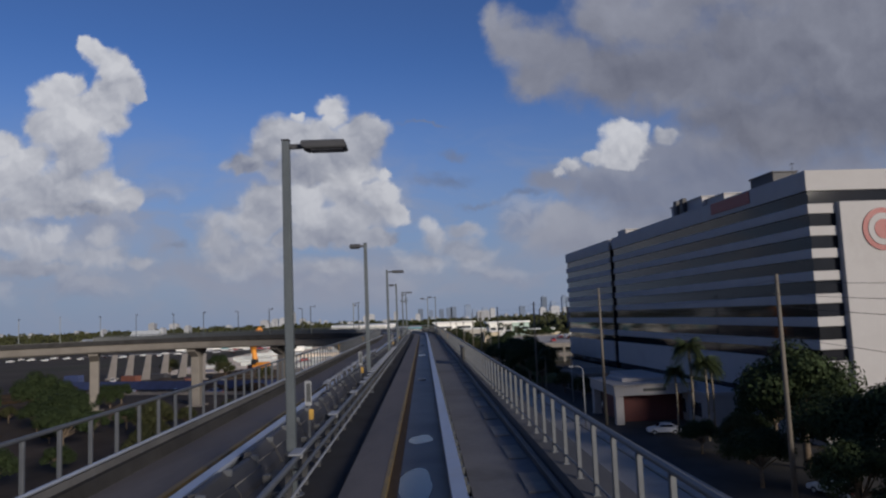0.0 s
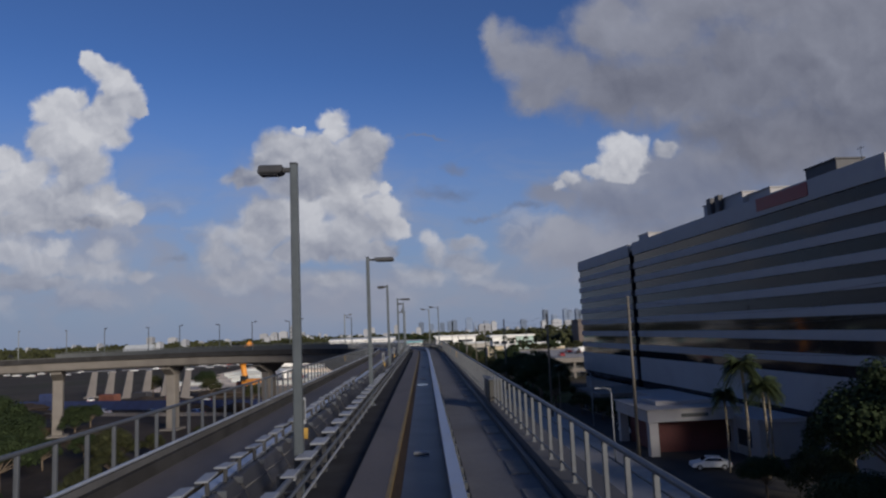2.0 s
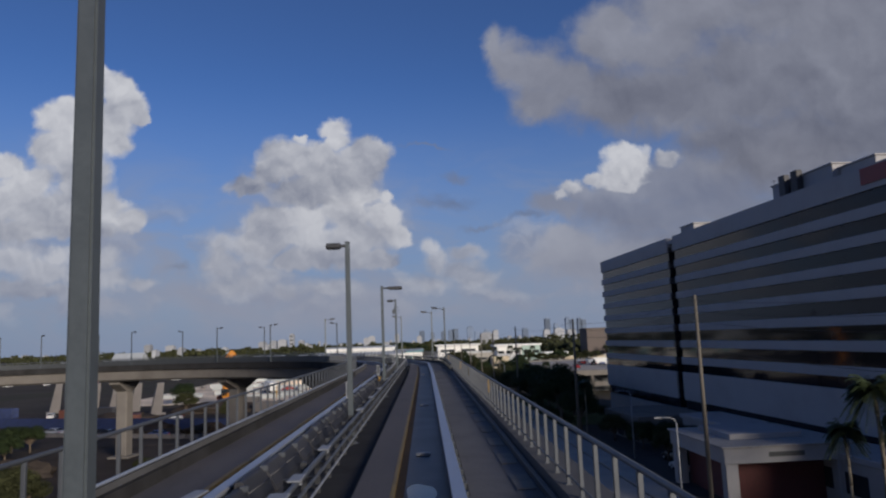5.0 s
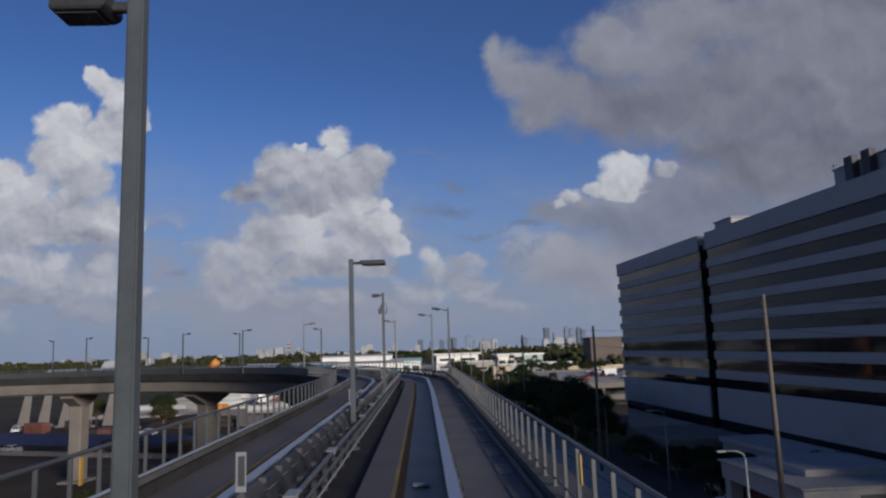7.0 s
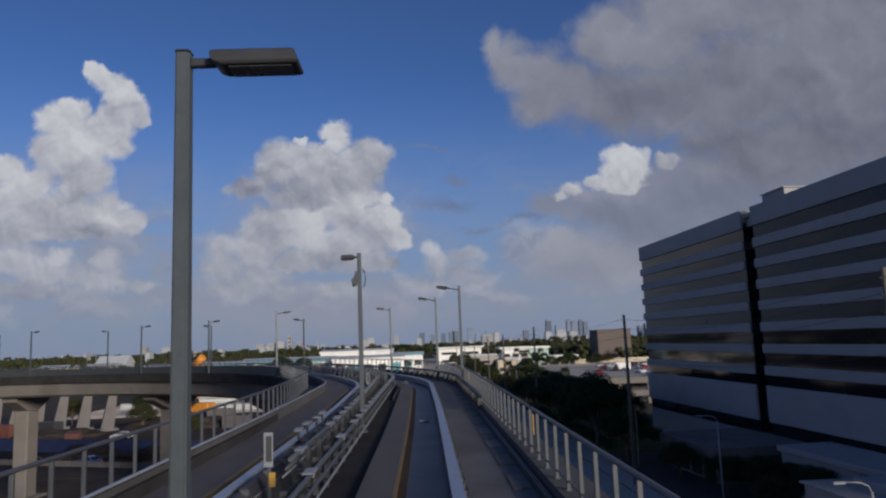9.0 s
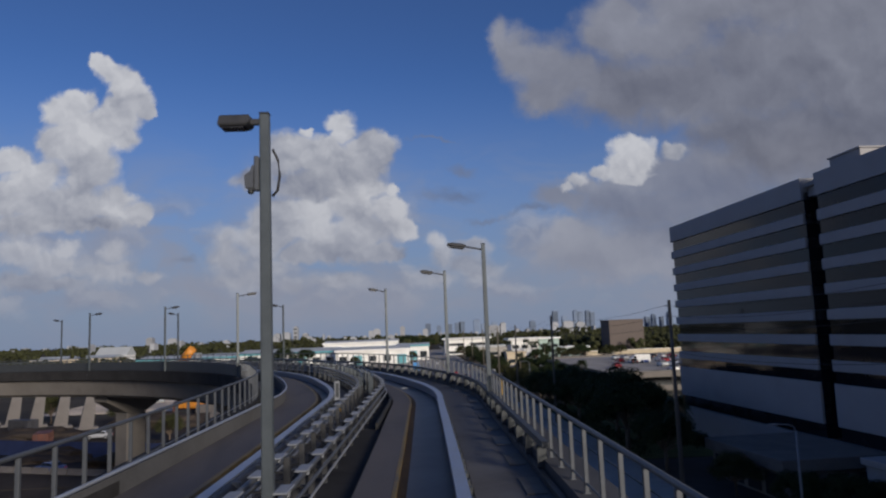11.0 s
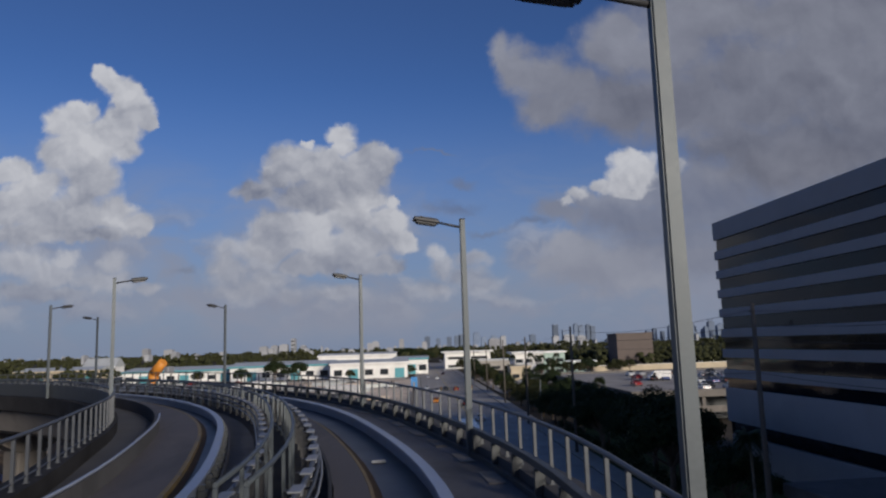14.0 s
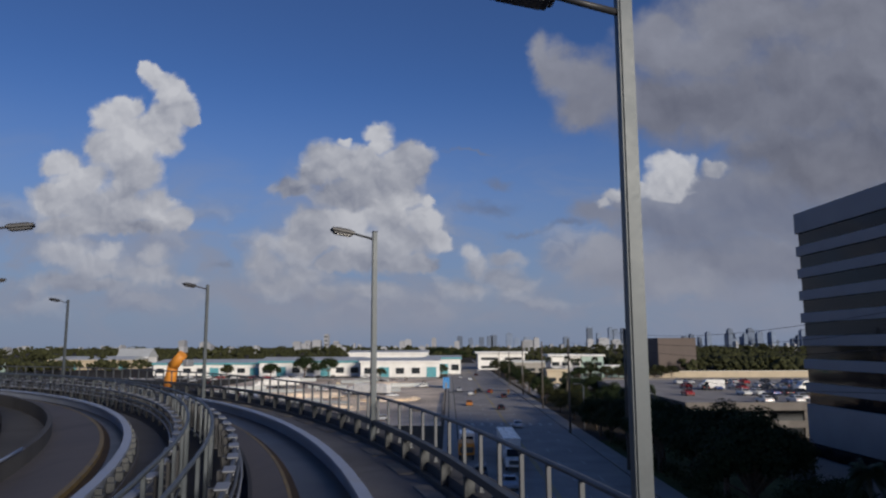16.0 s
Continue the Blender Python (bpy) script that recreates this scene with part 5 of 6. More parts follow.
part("chassis", bm, DARK, lorry)
for x in (-1.0, 1.0):
    for y in (-8.6, -7.4, 2.6, 5.4):
        w = part("tyre", WHEEL, None, lorry, place=pose(x, y, 0.48) @ Matrix.Scale(1.45, 4))
        part("rim", RIM, None, w)
# orange flatbed truck and white bus at the left kerb
for nm, label, x, y, paint, ln, hi in (("dump_truck", "orange works truck on the road", 3.9, 218.5, ORANGE, 3.2, 2.6), ("bus", "white minibus at the kerb", 1.2 + 3.0, 228.0, LORRY_WHITE, 4.0, 3.0)):
    ob = thing(nm, label, "truck" if "truck" in nm else "bus", pose(x, y, 0.03))
    bm = bmesh.new()
    box(bm, -1.2, 1.2, -ln, ln * 0.35, 0.9, hi, 0.08)
    part("body", bm, paint, ob)
    bm = loft(bmesh.new(), [(ln * 0.4, 0.6), (ln * 0.4, 2.5), (ln * 0.75, 2.5), (ln, 1.6), (ln * 1.05, 0.6)], 1.1, 0.12)
    part("cab", bm, paint, ob)
    bm = bmesh.new()
    box(bm, -1.0, 1.0, -ln - 0.02, -ln + 0.02, 1.5 if nm == "bus" else 1.2, hi - 0.5)
    part("rear_window" if nm == "bus" else "tailgate", bm, TINT if nm == "bus" else DARK, ob)
    for xx in (-1.0, 1.0):
        for yy in (-ln * 0.6, ln * 0.65):
            w = part("tyre", WHEEL, None, ob, place=pose(xx, yy, 0.42) @ Matrix.Scale(1.28, 4))
            part("rim", RIM, None, w)

# ---------------------------------------------------------------- trees


def leaves(bm, centre, radius, count, size, rng, flat=0.8):
    for _ in range(count):
        d = Vector((rng.gauss(0, 1), rng.gauss(0, 1), rng.gauss(0, 1))).normalized()
        p = centre + Vector((d.x, d.y, d.z * flat)) * radius * rng.random() ** 0.4
        n = (d + Vector((rng.uniform(-0.8, 0.8), rng.uniform(-0.8, 0.8), rng.uniform(-0.2, 1.0)))).normalized()
        t = n.orthogonal().normalized()
        t.rotate(Matrix.Rotation(rng.uniform(0, 6.3), 3, n))
        b = n.cross(t)
        s = size * rng.uniform(0.6, 1.4)
        bm.faces.new([bm.verts.new(p + t * s * a + b * s * c) for a, c in ((-0.5, 0), (0, -0.32), (0.6, 0), (0, 0.32))])


def tree(label, high, spread, clumps, count, leafmat, seed, place, group):
    rng = random.Random(seed)
    ob = thing("tree", label, "tree", place, group)
    bm = bmesh.new()
    rod(bm, (0, 0, -0.2), (0.1, 0, high * 0.35), high * 0.035, high * 0.024, 8)
    crown = bmesh.new()
    for i in range(clumps):
        a = i * 2.4 + rng.uniform(-0.4, 0.4)
        r = spread * math.sqrt((i + 0.5) / clumps) * rng.uniform(0.7, 1.05)
        z = high * (0.45 + 0.45 * (1 - (r / spread) ** 2) * rng.uniform(0.6, 1.05))
        c = Vector((r * math.cos(a), r * math.sin(a), z))
        rod(bm, (0.1, 0, high * rng.uniform(0.25, 0.35)), c, high * 0.014, high * 0.004, 5)
        leaves(crown, c, spread * rng.uniform(0.3, 0.46), count * 2, high * 0.03, rng)
    part("trunk", bm, BARK, ob)
    part("crown", crown, leafmat, ob)
    return ob


def palm(label, high, seed, place, group):
    rng = random.Random(seed)
    ob = thing("palm_tree", label, "palm", place, group)
    bm = bmesh.new()
    pts = [Vector((0.25 * math.sin(k * 0.5), 0, high * k / 6)) for k in range(7)]
    for a, b in zip(pts, pts[1:]):
        rod(bm, a, b, 0.17, 0.155, 8)
    part("trunk", bm, PALMBARK, ob)
    crown = bmesh.new()
    for i in range(120):
        a = i * 2.39996
        lift = rng.uniform(-1.3, 1.7)
        length = rng.uniform(1.6, 2.4)
        out = Vector((math.cos(a), math.sin(a), 0))
        side = Vector((-math.sin(a), math.cos(a), 0))
        prev = pts[-1].copy()
        for k in range(1, 8):
            f = k / 7
            p = pts[-1] + out * length * f * (1 - 0.2 * max(0, lift)) + Vector((0, 0, lift * length * f * 0.7 - 1.2 * length * f * f * 0.6))
            for sg in (-1, 1):
                for m in range(3):
                    q = prev.lerp(p, m / 3)
                    tip = q + side * sg * 0.62 * (1.1 - f * 0.6) + out * 0.28 + Vector((0, 0, -0.16))
                    crown.faces.new([crown.verts.new(c) for c in (q, q + out * 0.16, tip)])
            prev = p
    part("crown", crown, PALMLEAF, ob)
    return ob


rng = random.Random(11)
base_a = tree("dense dark green broadleaf tree beside the road", 11.5, 5.2, 22, 420, LEAF, 1, pose(29.5, 176, 0), "street trees")
base_b = tree("spreading dark green tree with a ragged crown", 9.0, 4.6, 18, 400, LEAF, 2, pose(34.5, 187, 0), "street trees")
base_c = tree("olive green tree with a loose crown", 8.0, 3.8, 16, 320, LEAFDRY, 3, pose(31.0, 212, 0), "street trees")
for src, x, y, k in ((base_b, 31.5, 198, 1.05), (base_b, 30.2, 163, 0.85), (base_a, 31.0, 186, 0.95), (base_a, 29.8, 206, 0.9), (base_b, 33.0, 215, 0.9), (base_b, 34.0, 141, 0.45), (base_c, 40.0, 138, 0.5), (base_b, 43.5, 132, 0.55), (base_c, 42.5, 122, 0.8),
                     (base_a, 40.5, 72, 1.1), (base_b, 38.0, 60, 1.1), (base_a, 42.5, 58, 1.05), (base_b, 43.5, 84, 0.9), (base_b, 33.5, 82, 0.5), (base_c, 34.5, 112, 0.5), (base_a, 44.5, 46, 1.2), (base_b, 35.0, 44, 1.0),
                     (base_b, 31.5, 226, 1.0), (base_a, 35, 236, 0.85), (base_c, 41, 234, 0.9), (base_b, 29.9, 244, 0.8), (base_c, 31.2, 254, 0.9), (base_a, 36.5, 262, 0.75), (base_b, 40.0, 276, 0.8), (base_c, 30.2, 274, 0.9), (base_c, 29.6, 290, 0.8), (base_b, 30.3, 332, 0.8), (base_a, 44.0, 320, 0.7), (base_c, 29.8, 362, 0.9), (base_b, 30.5, 384, 0.8), (base_c, 29.4, 415, 0.8), (base_b, 30.2, 442, 0.9), (base_c, 31.0, 486, 1.0), (base_b, 34.0, 510, 1.0), (base_c, 29.5, 540, 1.0), (base_c, -3.0, 500, 0.9), (base_b, -2.0, 560, 1.0), (base_c, -4.0, 610, 1.1), (base_b, 30, 640, 1.1), (base_a, 34, 690, 1.0), (base_c, -6, 680, 1.1), (base_a, 70, 452, 0.7), (base_c, 82, 446, 0.9), (base_b, 92, 462, 0.8), (base_c, 104, 452, 0.9), (base_c, 112, 462, 0.9), (base_b, 46.5, 436, 0.8),
                     (base_c, 29.8, 235, 0.9), (base_c, 30.6, 262, 0.8), (base_b, 33.5, 282, 0.75), (base_c, 36.0, 303, 0.9), (base_b, 39.5, 330, 0.8), (base_c, 44.0, 352, 0.8), (base_c, 30.0, 318, 0.7), (base_c, 31.5, 345, 0.8), (base_b, 31.0, 402, 0.8), (base_c, 33.0, 425, 0.9),
                     (base_c, 36.0, 452, 0.9), (base_b, 62.0, 440, 0.8), (base_c, 76.0, 446, 0.9), (base_b, 88.0, 455, 0.9), (base_c, 97.0, 440, 0.8), (base_b, -62.0, 478, 1.2), (base_b, -74.0, 477, 1.35), (base_b, -92.0, 478, 1.0), (base_c, -34.0, 472, 0.7), (base_c, -118, 488, 0.9),
                     (base_b, 38.5, 118, 0.5), (base_c, 41.5, 127, 0.6), (base_b, 36.5, 124, 0.42), (base_b, 39.0, 133, 0.5), (base_c, 34.0, 131, 0.5), (base_b, 44.5, 140, 0.55), (base_b, 37.0, 139, 0.5), (base_c, 32.5, 150, 0.6), (base_b, 33.0, 120, 0.4),
                     (base_b, 32.5, 66, 0.7), (base_c, 36.0, 76, 0.7), (base_b, 33.0, 52, 0.8), (base_a, 39.5, 50, 0.9), (base_b, 38.5, 81, 0.6),
                     (base_a, -64, 132, 0.8), (base_a, -72, 140, 0.9), (base_b, -58, 122, 0.9), (base_a, -78, 128, 0.9), (base_b, -86, 136, 1.0), (base_b, -50, 104, 0.8), (base_a, -62, 100, 0.8), (base_b, -74, 112, 0.9), (base_c, -40, 112, 0.8), (base_a, -92, 150, 0.9), (base_c, -31, 84, 0.7), (base_b, -24, 70, 0.7), (base_b, -100, 160, 0.9), (base_c, -60, 230, 0.8), (base_c, -82, 244, 0.8),
                     (base_c, -42, 205, 0.6), (base_b, -70, 260, 0.8), (base_b, -52, 118, 0.5), (base_b, -66, 128, 0.6), (base_c, -36, 96, 0.5), (base_b, -80, 110, 0.7), (base_b, -46, 80, 0.55), (base_c, -30, 62, 0.5), (base_b, -60, 66, 0.7)):
    ob = copy_thing(src, pose(x, y, 0, 0, 0, rng.uniform(0, 360)) @ Matrix.Scale(k * rng.uniform(0.92, 1.08), 4))
    ob.scale = (k, k, k * rng.uniform(0.92, 1.1))
palm_a = palm("tall palm with a rounded dark crown by the hotel", 12.2, 21, pose(36.1, 90.6, 0), "palms")
for x, y, k in ((37.6, 89.4, 0.82), (35.2, 93.5, 0.72), (39.5, 92.0, 0.8), (30.0, 158, 0.7), (58.0, 447, 0.9), (61.5, 449, 0.8), (48.5, 445, 0.85), (34.0, 240, 0.7), (64.5, 452, 0.8), (67.5, 446, 0.7), (71.5, 450, 0.85), (80.0, 452, 0.8), (41.0, 250, 0.7), (33.0, 300, 0.75)):
    ob = copy_thing(palm_a, pose(x, y, 0, 0, 0, rng.uniform(0, 360)))
    ob.scale = (k, k, k)
# hedge along the road
hedge = bmesh.new()
for i in range(60):
    leaves(hedge, Vector((30.2 + rng.uniform(-0.6, 0.6), 172 + i * 1.15, rng.uniform(0.5, 1.4))), 1.1, 60, 0.3, rng)
tagged(part("hedge", hedge, LEAF), "dark clipped hedge along the pavement", "hedge", kind="stuff")

# far woods
rng = random.Random(4)
ico = bmesh.new()
bmesh.ops.create_icosphere(ico, subdivisions=1, radius=1.0)
shape = [v.co.copy() for v in ico.verts]
faces = [[v.index for v in f.verts] for f in ico.faces]
ico.free()
verts, polys = [], []


def clump(c, r, h):
    n = len(verts)
    for co in shape:
        k = rng.uniform(0.7, 1.25)
        verts.append((c[0] + co.x * r * k, c[1] + co.y * r * k, c[2] + co.z * h * k))
    polys.extend([[n + i for i in f] for f in faces])


def wood_tree(x, y, h):
    for _ in range(12):
        r = h * rng.uniform(0.09, 0.22)
        clump((x + rng.gauss(0, h * 0.28), y + rng.gauss(0, h * 0.28), h * rng.uniform(0.35, 0.82)), r, r * rng.uniform(0.7, 1.1))


for _ in range(3600):
    d = rng.uniform(560, 2300)
    a = rng.uniform(-0.72, 0.72)
    x, y = d * math.tan(a), 60 + d
    if -18 < x < 48 and y < 780 or -310 < x < 24 and y < 590 or 18 < x < 150 and y < 640 and x < 112:
        continue
    wood_tree(x, y, (rng.uniform(4.0, 9.0) + (rng.random() ** 9) * 8) * (1.0 if d < 1200 else 1.2))
for _ in range(420):
    x, y = rng.uniform(100, 330), rng.uniform(482, 640)
    if not (112 < x < 150 and 494 < y < 530):
        wood_tree(x, y, rng.uniform(6, 12))
for _ in range(160):
    wood_tree(rng.uniform(-560, -190), rng.uniform(520, 640), rng.uniform(5, 9.5) + rng.random() ** 8 * 6)
for _ in range(60):
    wood_tree(rng.uniform(-60, 0), rng.uniform(545, 640), rng.uniform(8, 13))
me = bpy.data.meshes.new("woods")
me.from_pydata(verts, [], polys)
me.materials.append(LEAFDRY)
tagged(new("woods", me), "belt of olive and dark green trees towards the horizon", "woods", kind="stuff")

# ---------------------------------------------------------------- skyline


def tower(name, label, x, y, wide, deep, high, mat, group):
    ob = thing(name, label, "tower", pose(x, y, 0), group)
    bm = bmesh.new()
    box(bm, -wide / 2, wide / 2, -deep / 2, deep / 2, 0, high)
    part("wall", bm, mat, ob)
    bm = bmesh.new()
    box(bm, -wide * 0.3, wide * 0.3, -deep * 0.3, deep * 0.3, high, high * 1.05 + 1)
    part("roof_plant", bm, mat, ob)
    n = max(2, min(4, int(high / 5)))
    for k in range(n if mat is PALETOWER and high > 40 else 0):
        z = high * (k + 0.4) / n
        bm = bmesh.new()
        box(bm, -wide / 2 + 1.5, wide / 2 - 1.5, -deep / 2 - 0.06, -deep / 2 - 0.01, z, z + high / n * 0.3)
        part("window_band", bm, WINDOW if mat is PALETOWER else TOWER, ob)


rng = random.Random(9)
D = 3300.0
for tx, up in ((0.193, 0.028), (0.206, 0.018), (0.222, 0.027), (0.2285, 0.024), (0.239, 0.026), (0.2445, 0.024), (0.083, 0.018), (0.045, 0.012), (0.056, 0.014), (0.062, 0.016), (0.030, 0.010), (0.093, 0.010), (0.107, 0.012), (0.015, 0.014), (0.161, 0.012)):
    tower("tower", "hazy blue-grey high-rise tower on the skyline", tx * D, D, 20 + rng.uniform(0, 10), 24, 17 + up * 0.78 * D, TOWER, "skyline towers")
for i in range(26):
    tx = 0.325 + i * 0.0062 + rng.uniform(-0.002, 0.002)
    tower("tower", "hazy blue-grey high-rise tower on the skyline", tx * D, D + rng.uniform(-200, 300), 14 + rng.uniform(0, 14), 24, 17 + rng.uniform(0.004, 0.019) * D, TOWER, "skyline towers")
for i in range(74):
    tx = rng.uniform(-0.62, 0.3) if i % 4 else rng.uniform(0.1, 0.6)
    d = rng.uniform(1300, 2300)
    tower("apartment_block", "pale low apartment block above distant trees", tx * d, d, rng.uniform(4, 13), 20, rng.uniform(10, 16.5) + rng.random() ** 6 * 10, PALETOWER, "far blocks")
for tx, up, wide in ((-0.165, 0.013, 13), (-0.178, 0.006, 24), (-0.190, 0.005, 18), (-0.152, 0.004, 16), (-0.205, 0.004, 22), (-0.055, 0.006, 20), (-0.063, 0.004, 14), (-0.02, 0.008, 14), (0.118, 0.008, 16), (0.108, 0.005, 22), (0.208, 0.007, 30), (0.225, 0.005, 26), (0.19, 0.006, 18), (-0.36, 0.006, 18), (-0.33, 0.004, 24)):
    tower("apartment_block", "pale high apartment block above distant trees", tx * 2200, 2200, wide, 24, 17 + up * 2200, PALETOWER, "far blocks")

# ---------------------------------------------------------------- building site west of the guideway
for i in range(6):
    x, y = -104 + i * 7.2, 250 - i * 3.9
    ob = thing("new_pier", "pale leaning concrete pier of an unfinished bridge", "pier", pose(x, y, 0, 0, 0, 30), "unfinished piers")
    bm = bmesh.new()
    a = [bm.verts.new(c) for c in ((-1.5, -0.8, -0.1), (1.3, -0.8, -0.1), (1.3, 0.8, -0.1), (-1.5, 0.8, -0.1), (0.2, -0.8, 8.4), (1.9, -0.8, 8.4), (1.9, 0.8, 8.4), (0.2, 0.8, 8.4))]
    for q in ((0, 1, 2, 3), (4, 5, 6, 7), (0, 1, 5, 4), (1, 2, 6, 5), (2, 3, 7, 6), (3, 0, 4, 7)):
        bm.faces.new([a[k] for k in q])
    bmesh.ops.recalc_face_normals(bm, faces=bm.faces)
    bmesh.ops.bevel(bm, geom=bm.edges[:], offset=0.06, segments=1, affect="EDGES")
    part("shaft", bm, PIER, ob)
    bm = bmesh.new()
    box(bm, -2.2, 2.2, -1.5, 1.5, -0.2, 0.5, 0.05)
    part("footing", bm, PIER, ob)
screen = thing("screen_fence", "site fence hung with dark blue cloth", "fence")
bm = bmesh.new()
box(bm, -0.03, 3.97, -0.02, 0.02, 0.3, 2.6)
cloth = mesh_of(bm, "cloth_panel", BLUECLOTH)
bm = bmesh.new()
rod(bm, (0, 0.06, 0), (0, 0.06, 2.8), 0.04, None, 6)
fpost = mesh_of(bm, "post", STEEL)
for i in range(24):
    x, y = -108 + i * 3.7, 214 - i * 1.45
    part("cloth_panel", cloth, None, screen, place=pose(x, y, 0, 0, 0, -21.4))
    part("post", fpost, None, screen, place=pose(x, y, 0, 0, 0, -21.4))
for i, (x, y, turn) in enumerate(((-84, 196, 70), (-76, 193, 68), (-62, 186, 75), (-50, 181, 66), (-96, 232, 20), (-58, 214, 100))):
    put_car(["white", "silver", "black", "blue", "white", "silver"][i], x, y, turn, 0.05, "parked at the building site")
for i, (x, y, sx, sy, h) in enumerate(((-74, 220, 9, 5, 1.8), (-52, 232, 12, 6, 2.4), (-30, 300, 10, 5, 1.6), (-20, 330, 12, 6, 1.4), (-48, 345, 14, 6, 1.8), (-95, 190, 8, 6, 1.5), (-26, 410, 14, 6, 1.6))):
    bm = bmesh.new()
    bmesh.ops.create_icosphere(bm, subdivisions=4, radius=1.0)
    for v in bm.verts:
        k = 1 + 0.35 * noise.noise(v.co * 2.1 + Vector((i * 7, 0, 0)))
        v.co = Vector((v.co.x * sx * k, v.co.y * sy * k, max(-0.05, v.co.z) * h * k))
    # near mounds get the shade-darkened ground colour, far ones the sunlit sand
    tagged(part("sand_mound", bm, SAND if y > 262 else SITE), "low sand mound, coloured pale for sun or dark for shade by distance", "sand mound", "sand mounds").location = (x, y, 0.05)

rng = random.Random(23)
for i in range(16):
    sx, sy, h = rng.uniform(4, 9), rng.uniform(3, 5), rng.uniform(1.2, 2.8)
    bm = bmesh.new()
    bmesh.ops.create_icosphere(bm, subdivisions=3, radius=1.0)
    for v in bm.verts:
        k = 1 + 0.4 * noise.noise(v.co * 2.3 + Vector((i * 5, 3, 0)))
        v.co = Vector((v.co.x * sx * k, v.co.y * sy * k, max(-0.05, v.co.z) * h * k))
    tagged(part("spoil_heap", bm, SITE if i % 3 else RUSTBAND), "dark heap of dug-out earth on the worksite", "earth heap", "spoil heaps").location = (rng.uniform(-105, -16), rng.uniform(110, 235), 0.04)
for i in range(18):
    ob = copy_thing((base_b, base_c)[i % 2], pose(rng.uniform(-95, -14), rng.uniform(60, 180), 0, 0, 0, rng.uniform(0, 360)))
    k = rng.uniform(0.3, 0.6)
    ob.scale = (k, k, k)
    ob["label"] = "low dark shrub on the churned worksite"

# orange excavator with its arm raised
dig = thing("excavator", "orange excavator with its arm raised on the lot", "excavator", pose(-53.5, 252.0, 0.05, 0, 0, 70) @ Matrix.Scale(1.15, 4))
for x in (-1.6, 1.6):
    bm = bmesh.new()
    box(bm, x - 0.4, x + 0.4, -2.6, 2.6, 0, 1.1, 0.3)
    part("track", bm, RUBBER, dig)
bm = bmesh.new()
box(bm, -1.6, 1.6, -2.8, 1.8, 1.3, 3.2, 0.15)
part("body", bm, ORANGE, dig)
bm = bmesh.new()
box(bm, -1.6, -0.4, 0.2, 2.2, 2.4, 4.2, 0.12)
part("cab", bm, WINDOW, dig)
bm = bmesh.new()
for a, b, r in (((0.4, 1.6, 2.2), (0.4, 2.6, 7.6), 1.0), ((0.4, 2.6, 7.4), (0.4, 1.8, 11.6), 1.15), ((0.4, 1.9, 11.3), (0.4, -0.2, 13.4), 1.1)):
    rod(bm, a, b, r, r * 0.85, 6)
part("boom", bm, ORANGE, dig, "thick bent orange boom")
bm = bmesh.new()
rod(bm, (0.4, 0.9, 3.0), (0.4, 2.0, 7.0), 0.16, 0.12, 8)
part("ram", bm, STEEL, dig, "steel ram")
bm = bmesh.new()
box(bm, -0.5, 1.3, -2.0, -0.9, 11.3, 12.5, 0.15)
part("bucket", bm, INSUL, dig)
# blue site shed on the kerb and safety barriers
for x, y, hi in ((0.4, 388, 4.2), (0.4, 396, 3.4)):
    ob = thing("site_cabin", "bright blue site cabin at the kerb", "cabin", pose(x - 1.6, y, 0.05), "site cabins")
    bm = bmesh.new()
    box(bm, 0, 2.6, 0, 6, 0.0, hi, 0.06)
    part("body", bm, car_paint("cabin_blue", (0.08, 0.28, 0.6)), ob)
    bm = bmesh.new()
    box(bm, 0.8, 1.7, -0.05, -0.003, 0.3, 2.3)
    part("door", bm, INSUL, ob)

# ---------------------------------------------------------------- clutter of the building site and the lot


def container(x, y, turn, mat, label):
    ob = thing("container", label, "container", pose(x, y, 0.04, 0, 0, turn), "containers")
    bm = bmesh.new()
    box(bm, -1.2, 1.2, -3.0, 3.0, 0, 2.6, 0.03)
    part("body", bm, mat, ob)
    for sx in (-1, 1):
        for k in range(14):
            y0 = -2.85 + k * 0.42
            bm = bmesh.new()
            box(bm, min(sx * 1.203, sx * 1.24), max(sx * 1.203, sx * 1.24), y0, y0 + 0.2, 0.15, 2.45)
            part("rib", bm, mat, ob)
    bm = bmesh.new()
    for x0 in (-0.6, 0.6):
        rod(bm, (x0, -3.04, 0.1), (x0, -3.04, 2.5), 0.025, None, 6)
    part("lock_bar", bm, STEEL, ob)


for k, (x, y, turn) in enumerate(((-88, 226, 65), (-80, 229, 65), (-64, 206, 20), (-47, 246, 80), (-112, 240, 70), (-58, 258, 10), (-38, 226, 75))):
    container(x, y, turn, (RUST, CABINET, RUST, PIER, BLUECLOTH, RUST, PIER)[k], ("rusty red", "grey", "rusty red", "pale", "dark blue", "rusty red", "pale")[k] + " steel container on the building site")


def barrier(m):
    bm = bmesh.new()
    w = [(-0.3, 0), (-0.3, 0.12), (-0.12, 0.35), (-0.08, 0.82), (0.08, 0.82), (0.12, 0.35), (0.3, 0.12), (0.3, 0)]
    a = [bm.verts.new((x, -1.5, z)) for x, z in w]
    c = [bm.verts.new((x, 1.5, z)) for x, z in w]
    for i in range(8):
        bm.faces.new((a[i], a[(i + 1) % 8], c[(i + 1) % 8], c[i]))
    bm.faces.new(a)
    bm.faces.new(c[::-1])
    bmesh.ops.recalc_face_normals(bm, faces=bm.faces)
    return mesh_of(bm, "concrete_barrier", PIER)


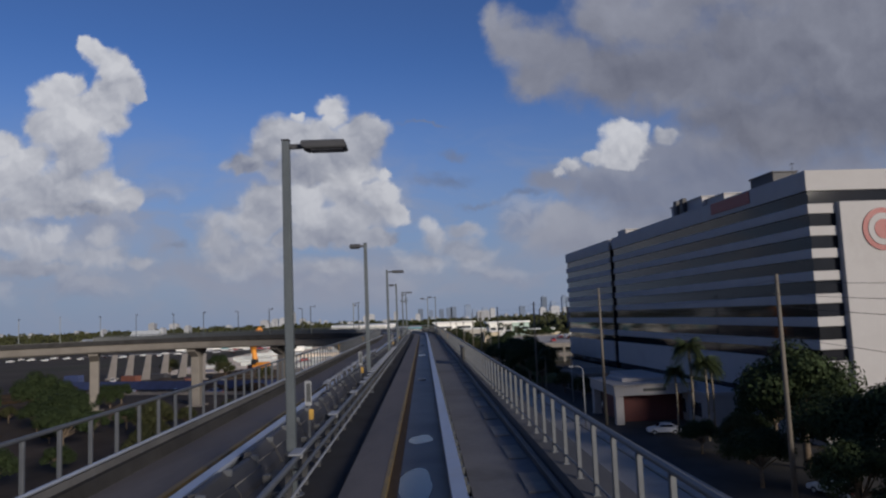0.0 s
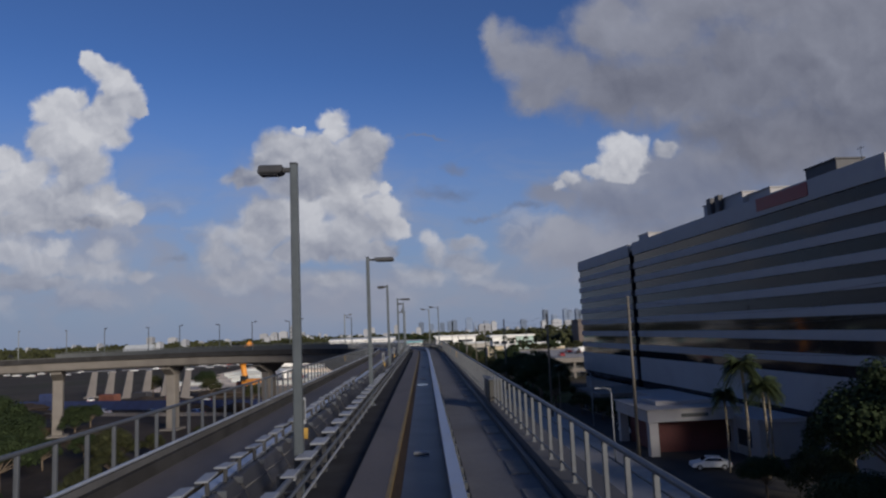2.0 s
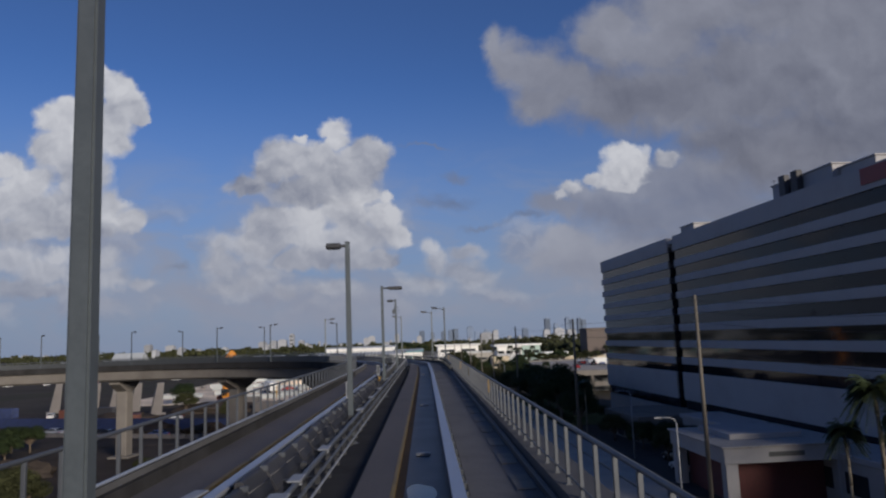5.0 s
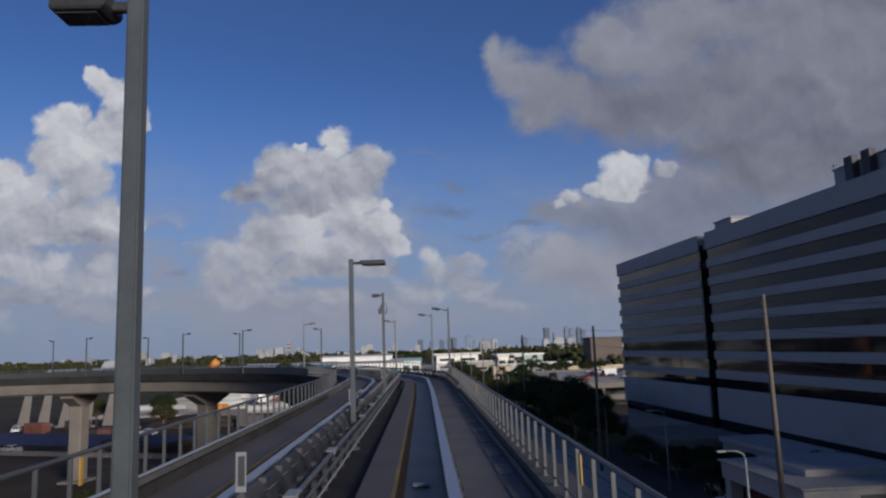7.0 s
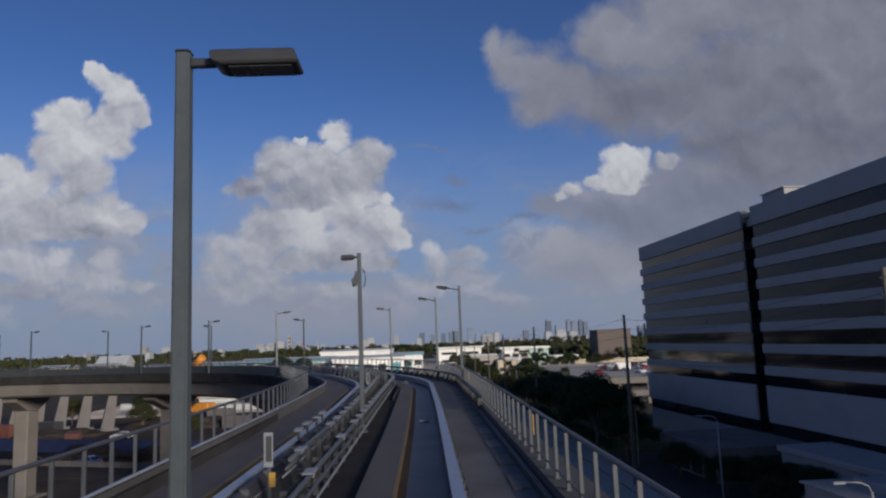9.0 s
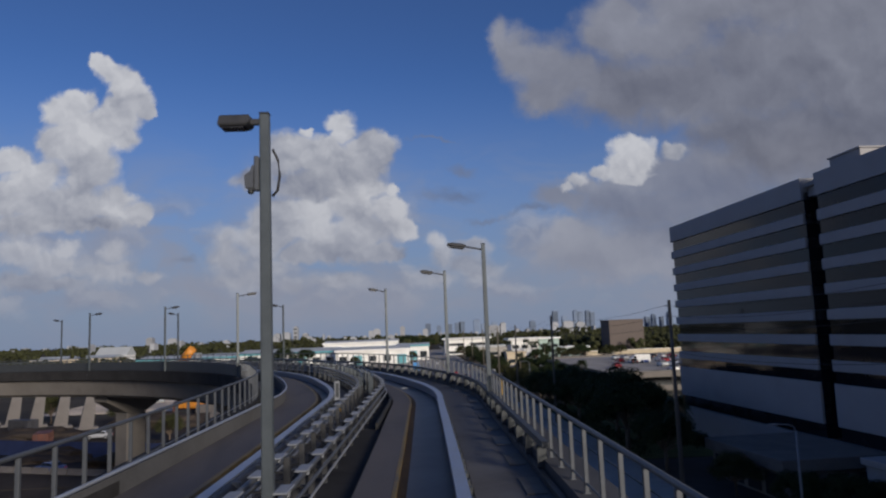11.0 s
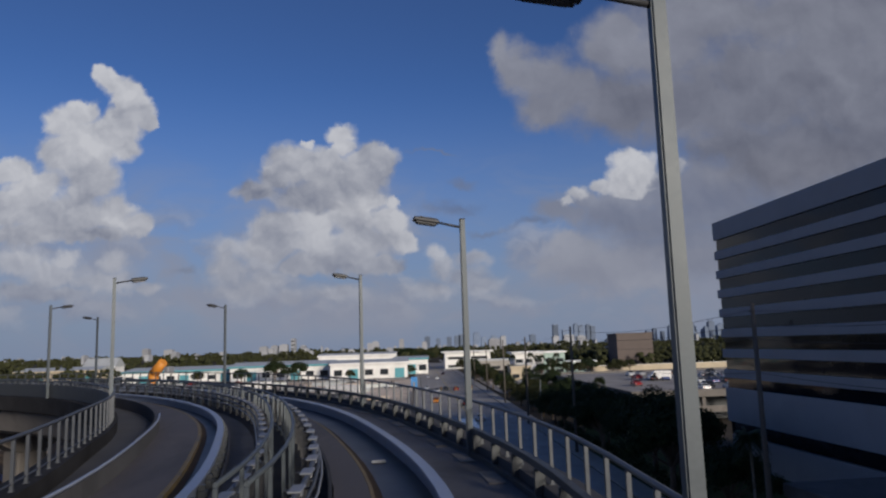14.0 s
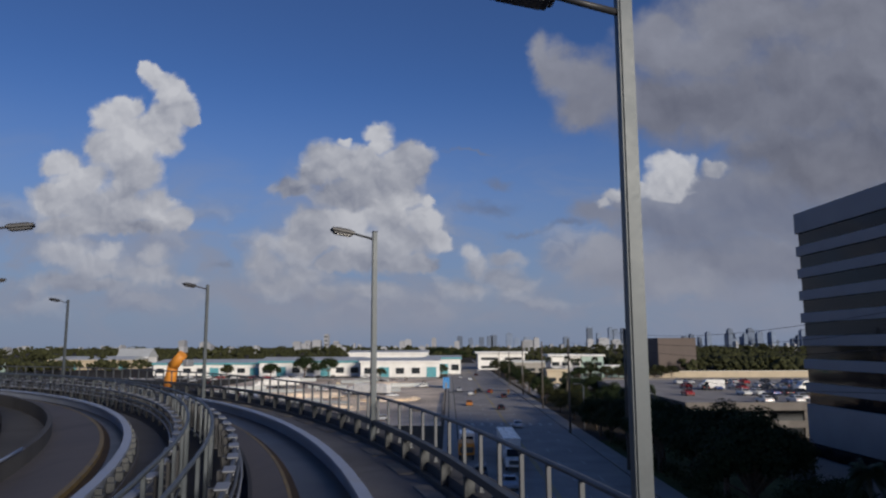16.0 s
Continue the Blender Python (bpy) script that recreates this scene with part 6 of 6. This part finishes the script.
BARRIER = barrier(None)
for i in range(26):
    x, y = -112 + i * 3.05, 204 - i * 1.18
    ob = tagged(part("concrete_barrier", BARRIER, None), "pale concrete road barrier in a row", "barrier", "concrete barriers")
    ob.matrix_basis = pose(x, y, 0.04, 0, 0, 68.8)
for i in range(22):
    ob = tagged(part("concrete_barrier", BARRIER, None), "pale concrete road barrier in a row", "barrier", "concrete barriers")
    ob.matrix_basis = pose(-0.4, 270 + i * 4.4, 0.06)
rng = random.Random(31)
for i in range(26):
    x, y = rng.uniform(-88, -6), rng.uniform(272, 455)
    ob = thing("material_stack", "stack of pale building blocks on a pallet", "stack", pose(x, y, 0.05, 0, 0, rng.uniform(0, 90)), "material stacks")
    h = rng.uniform(0.7, 1.8)
    bm = bmesh.new()
    box(bm, -0.9, 0.9, -0.7, 0.7, 0, 0.15)
    part("pallet", bm, WOOD, ob)
    for k in range(3):
        bm = bmesh.new()
        box(bm, -0.85 + k * 0.58, -0.31 + k * 0.58, -0.65, 0.65, 0.15, 0.15 + h * rng.uniform(0.7, 1.0), 0.02)
        part("block", bm, PIER if i % 3 else BEIGE, ob)
for i, (x, y, turn) in enumerate(((-28, 352, 60), (-70, 395, 100), (-52, 300, 20))):
    copy_thing(lorry, pose(x, y, 0.05, 0, 0, turn))["label"] = "white lorry with a long box body on the sandy lot"
# white box van on the garage roof
van = thing("delivery_van", "white high-roofed delivery van on the garage roof", "van", pose(86.0, 277.0, 5.9, 0, 0, 100), "delivery vans")
bm = loft(bmesh.new(), [(-2.9, 0.45), (-2.95, 2.5), (1.0, 2.55), (1.6, 2.3), (2.2, 1.5), (2.9, 1.25), (3.0, 0.45)], 1.0, 0.1)
part("body", bm, LORRY_WHITE, van)
for side in (-1, 1):
    bm = bmesh.new()
    box(bm, min(side * 0.96, side * 1.01), max(side * 0.96, side * 1.01), 1.0, 1.9, 1.4, 2.05)
    part("side_window", bm, TINT, van)
for x in (-0.85, 0.85):
    for y in (-1.9, 1.9):
        w = part("tyre", WHEEL, None, van, place=pose(x, y, 0.35))
        part("rim", RIM, None, w)
copy_thing(van, pose(66.0, 284.0, 5.9, 0, 0, 85))
copy_thing(van, pose(98.0, 262.0, 5.9, 0, 0, 95))

# street trees that close the view at the far end of the road
rng = random.Random(77)
for i in range(10):
    ob = copy_thing((base_a, base_b, base_c)[i % 3], pose(rng.uniform(-14, 42), rng.uniform(770, 860), 0, 0, 0, rng.uniform(0, 360)))
    ob.scale = (1.3, 1.3, rng.uniform(1.1, 1.4))

# low pavilion in front of the hotel's far wing
pav = thing("pavilion", "low grey flat-roofed pavilion beside the hotel", "pavilion", pose(35.5, 146.0, 0, 0, 0, 4))
bm = bmesh.new()
box(bm, 0, 10.5, 0, 14, 0.0, 2.9, 0.05)
part("wall", bm, GIRDER, pav)
bm = bmesh.new()
box(bm, -0.6, 11.1, -0.6, 14.6, 2.9, 4.1, 0.06)
part("roof", bm, GIRDER, pav)
for k in range(3):
    bm = bmesh.new()
    box(bm, 1.0 + k * 3.2, 3.2 + k * 3.2, -0.08, -0.003, 0.3, 2.5)
    part("window", bm, WINDOW, pav)
for k in range(4):
    bm = bmesh.new()
    box(bm, -0.08, -0.003, 1.0 + k * 3.3, 3.4 + k * 3.3, 0.3, 2.5)
    part("window", bm, WINDOW, pav)

# precast beams lying on the lot
bm = bmesh.new()
w = [(-0.6, 0), (-0.6, 0.3), (-0.2, 0.5), (-0.2, 1.1), (-0.8, 1.3), (-0.8, 1.5), (0.8, 1.5), (0.8, 1.3), (0.2, 1.1), (0.2, 0.5), (0.6, 0.3), (0.6, 0)]
a = [bm.verts.new((-8, y, z)) for y, z in w]
c = [bm.verts.new((8, y, z)) for y, z in w]
for i in range(12):
    bm.faces.new((a[i], a[(i + 1) % 12], c[(i + 1) % 12], c[i]))
bm.faces.new(a)
bm.faces.new(c[::-1])
bmesh.ops.recalc_face_normals(bm, faces=bm.faces)
BEAMMESH = mesh_of(bm, "precast_beam", SHEDROOF)
rng = random.Random(12)
for i in range(20):
    ob = tagged(part("precast_beam", BEAMMESH, None), "long pale precast concrete beam lying on the lot", "beam", "precast beams")
    ob.matrix_basis = pose(rng.uniform(-82, -14), 272 + i * 9.2, 0.05, 0, 0, rng.uniform(-12, 12))
for i in range(14):
    put_car(rng.choice(["white", "white", "silver", "black", "red"]), rng.uniform(-80, -8), rng.uniform(270, 460), rng.uniform(0, 360), 0.05, "parked on the sandy lot")


# far rows of parked cars beyond the building site
rng = random.Random(41)
for i in range(22):
    put_car(rng.choice(["white", "white", "silver", "black"]), -262 + i * 7.4 + rng.uniform(-1, 1), 430 + (i % 3) * 14 + rng.uniform(-2, 2), rng.choice((0, 90, 90)) + rng.uniform(-6, 6), 0.03, "parked beyond the building site")
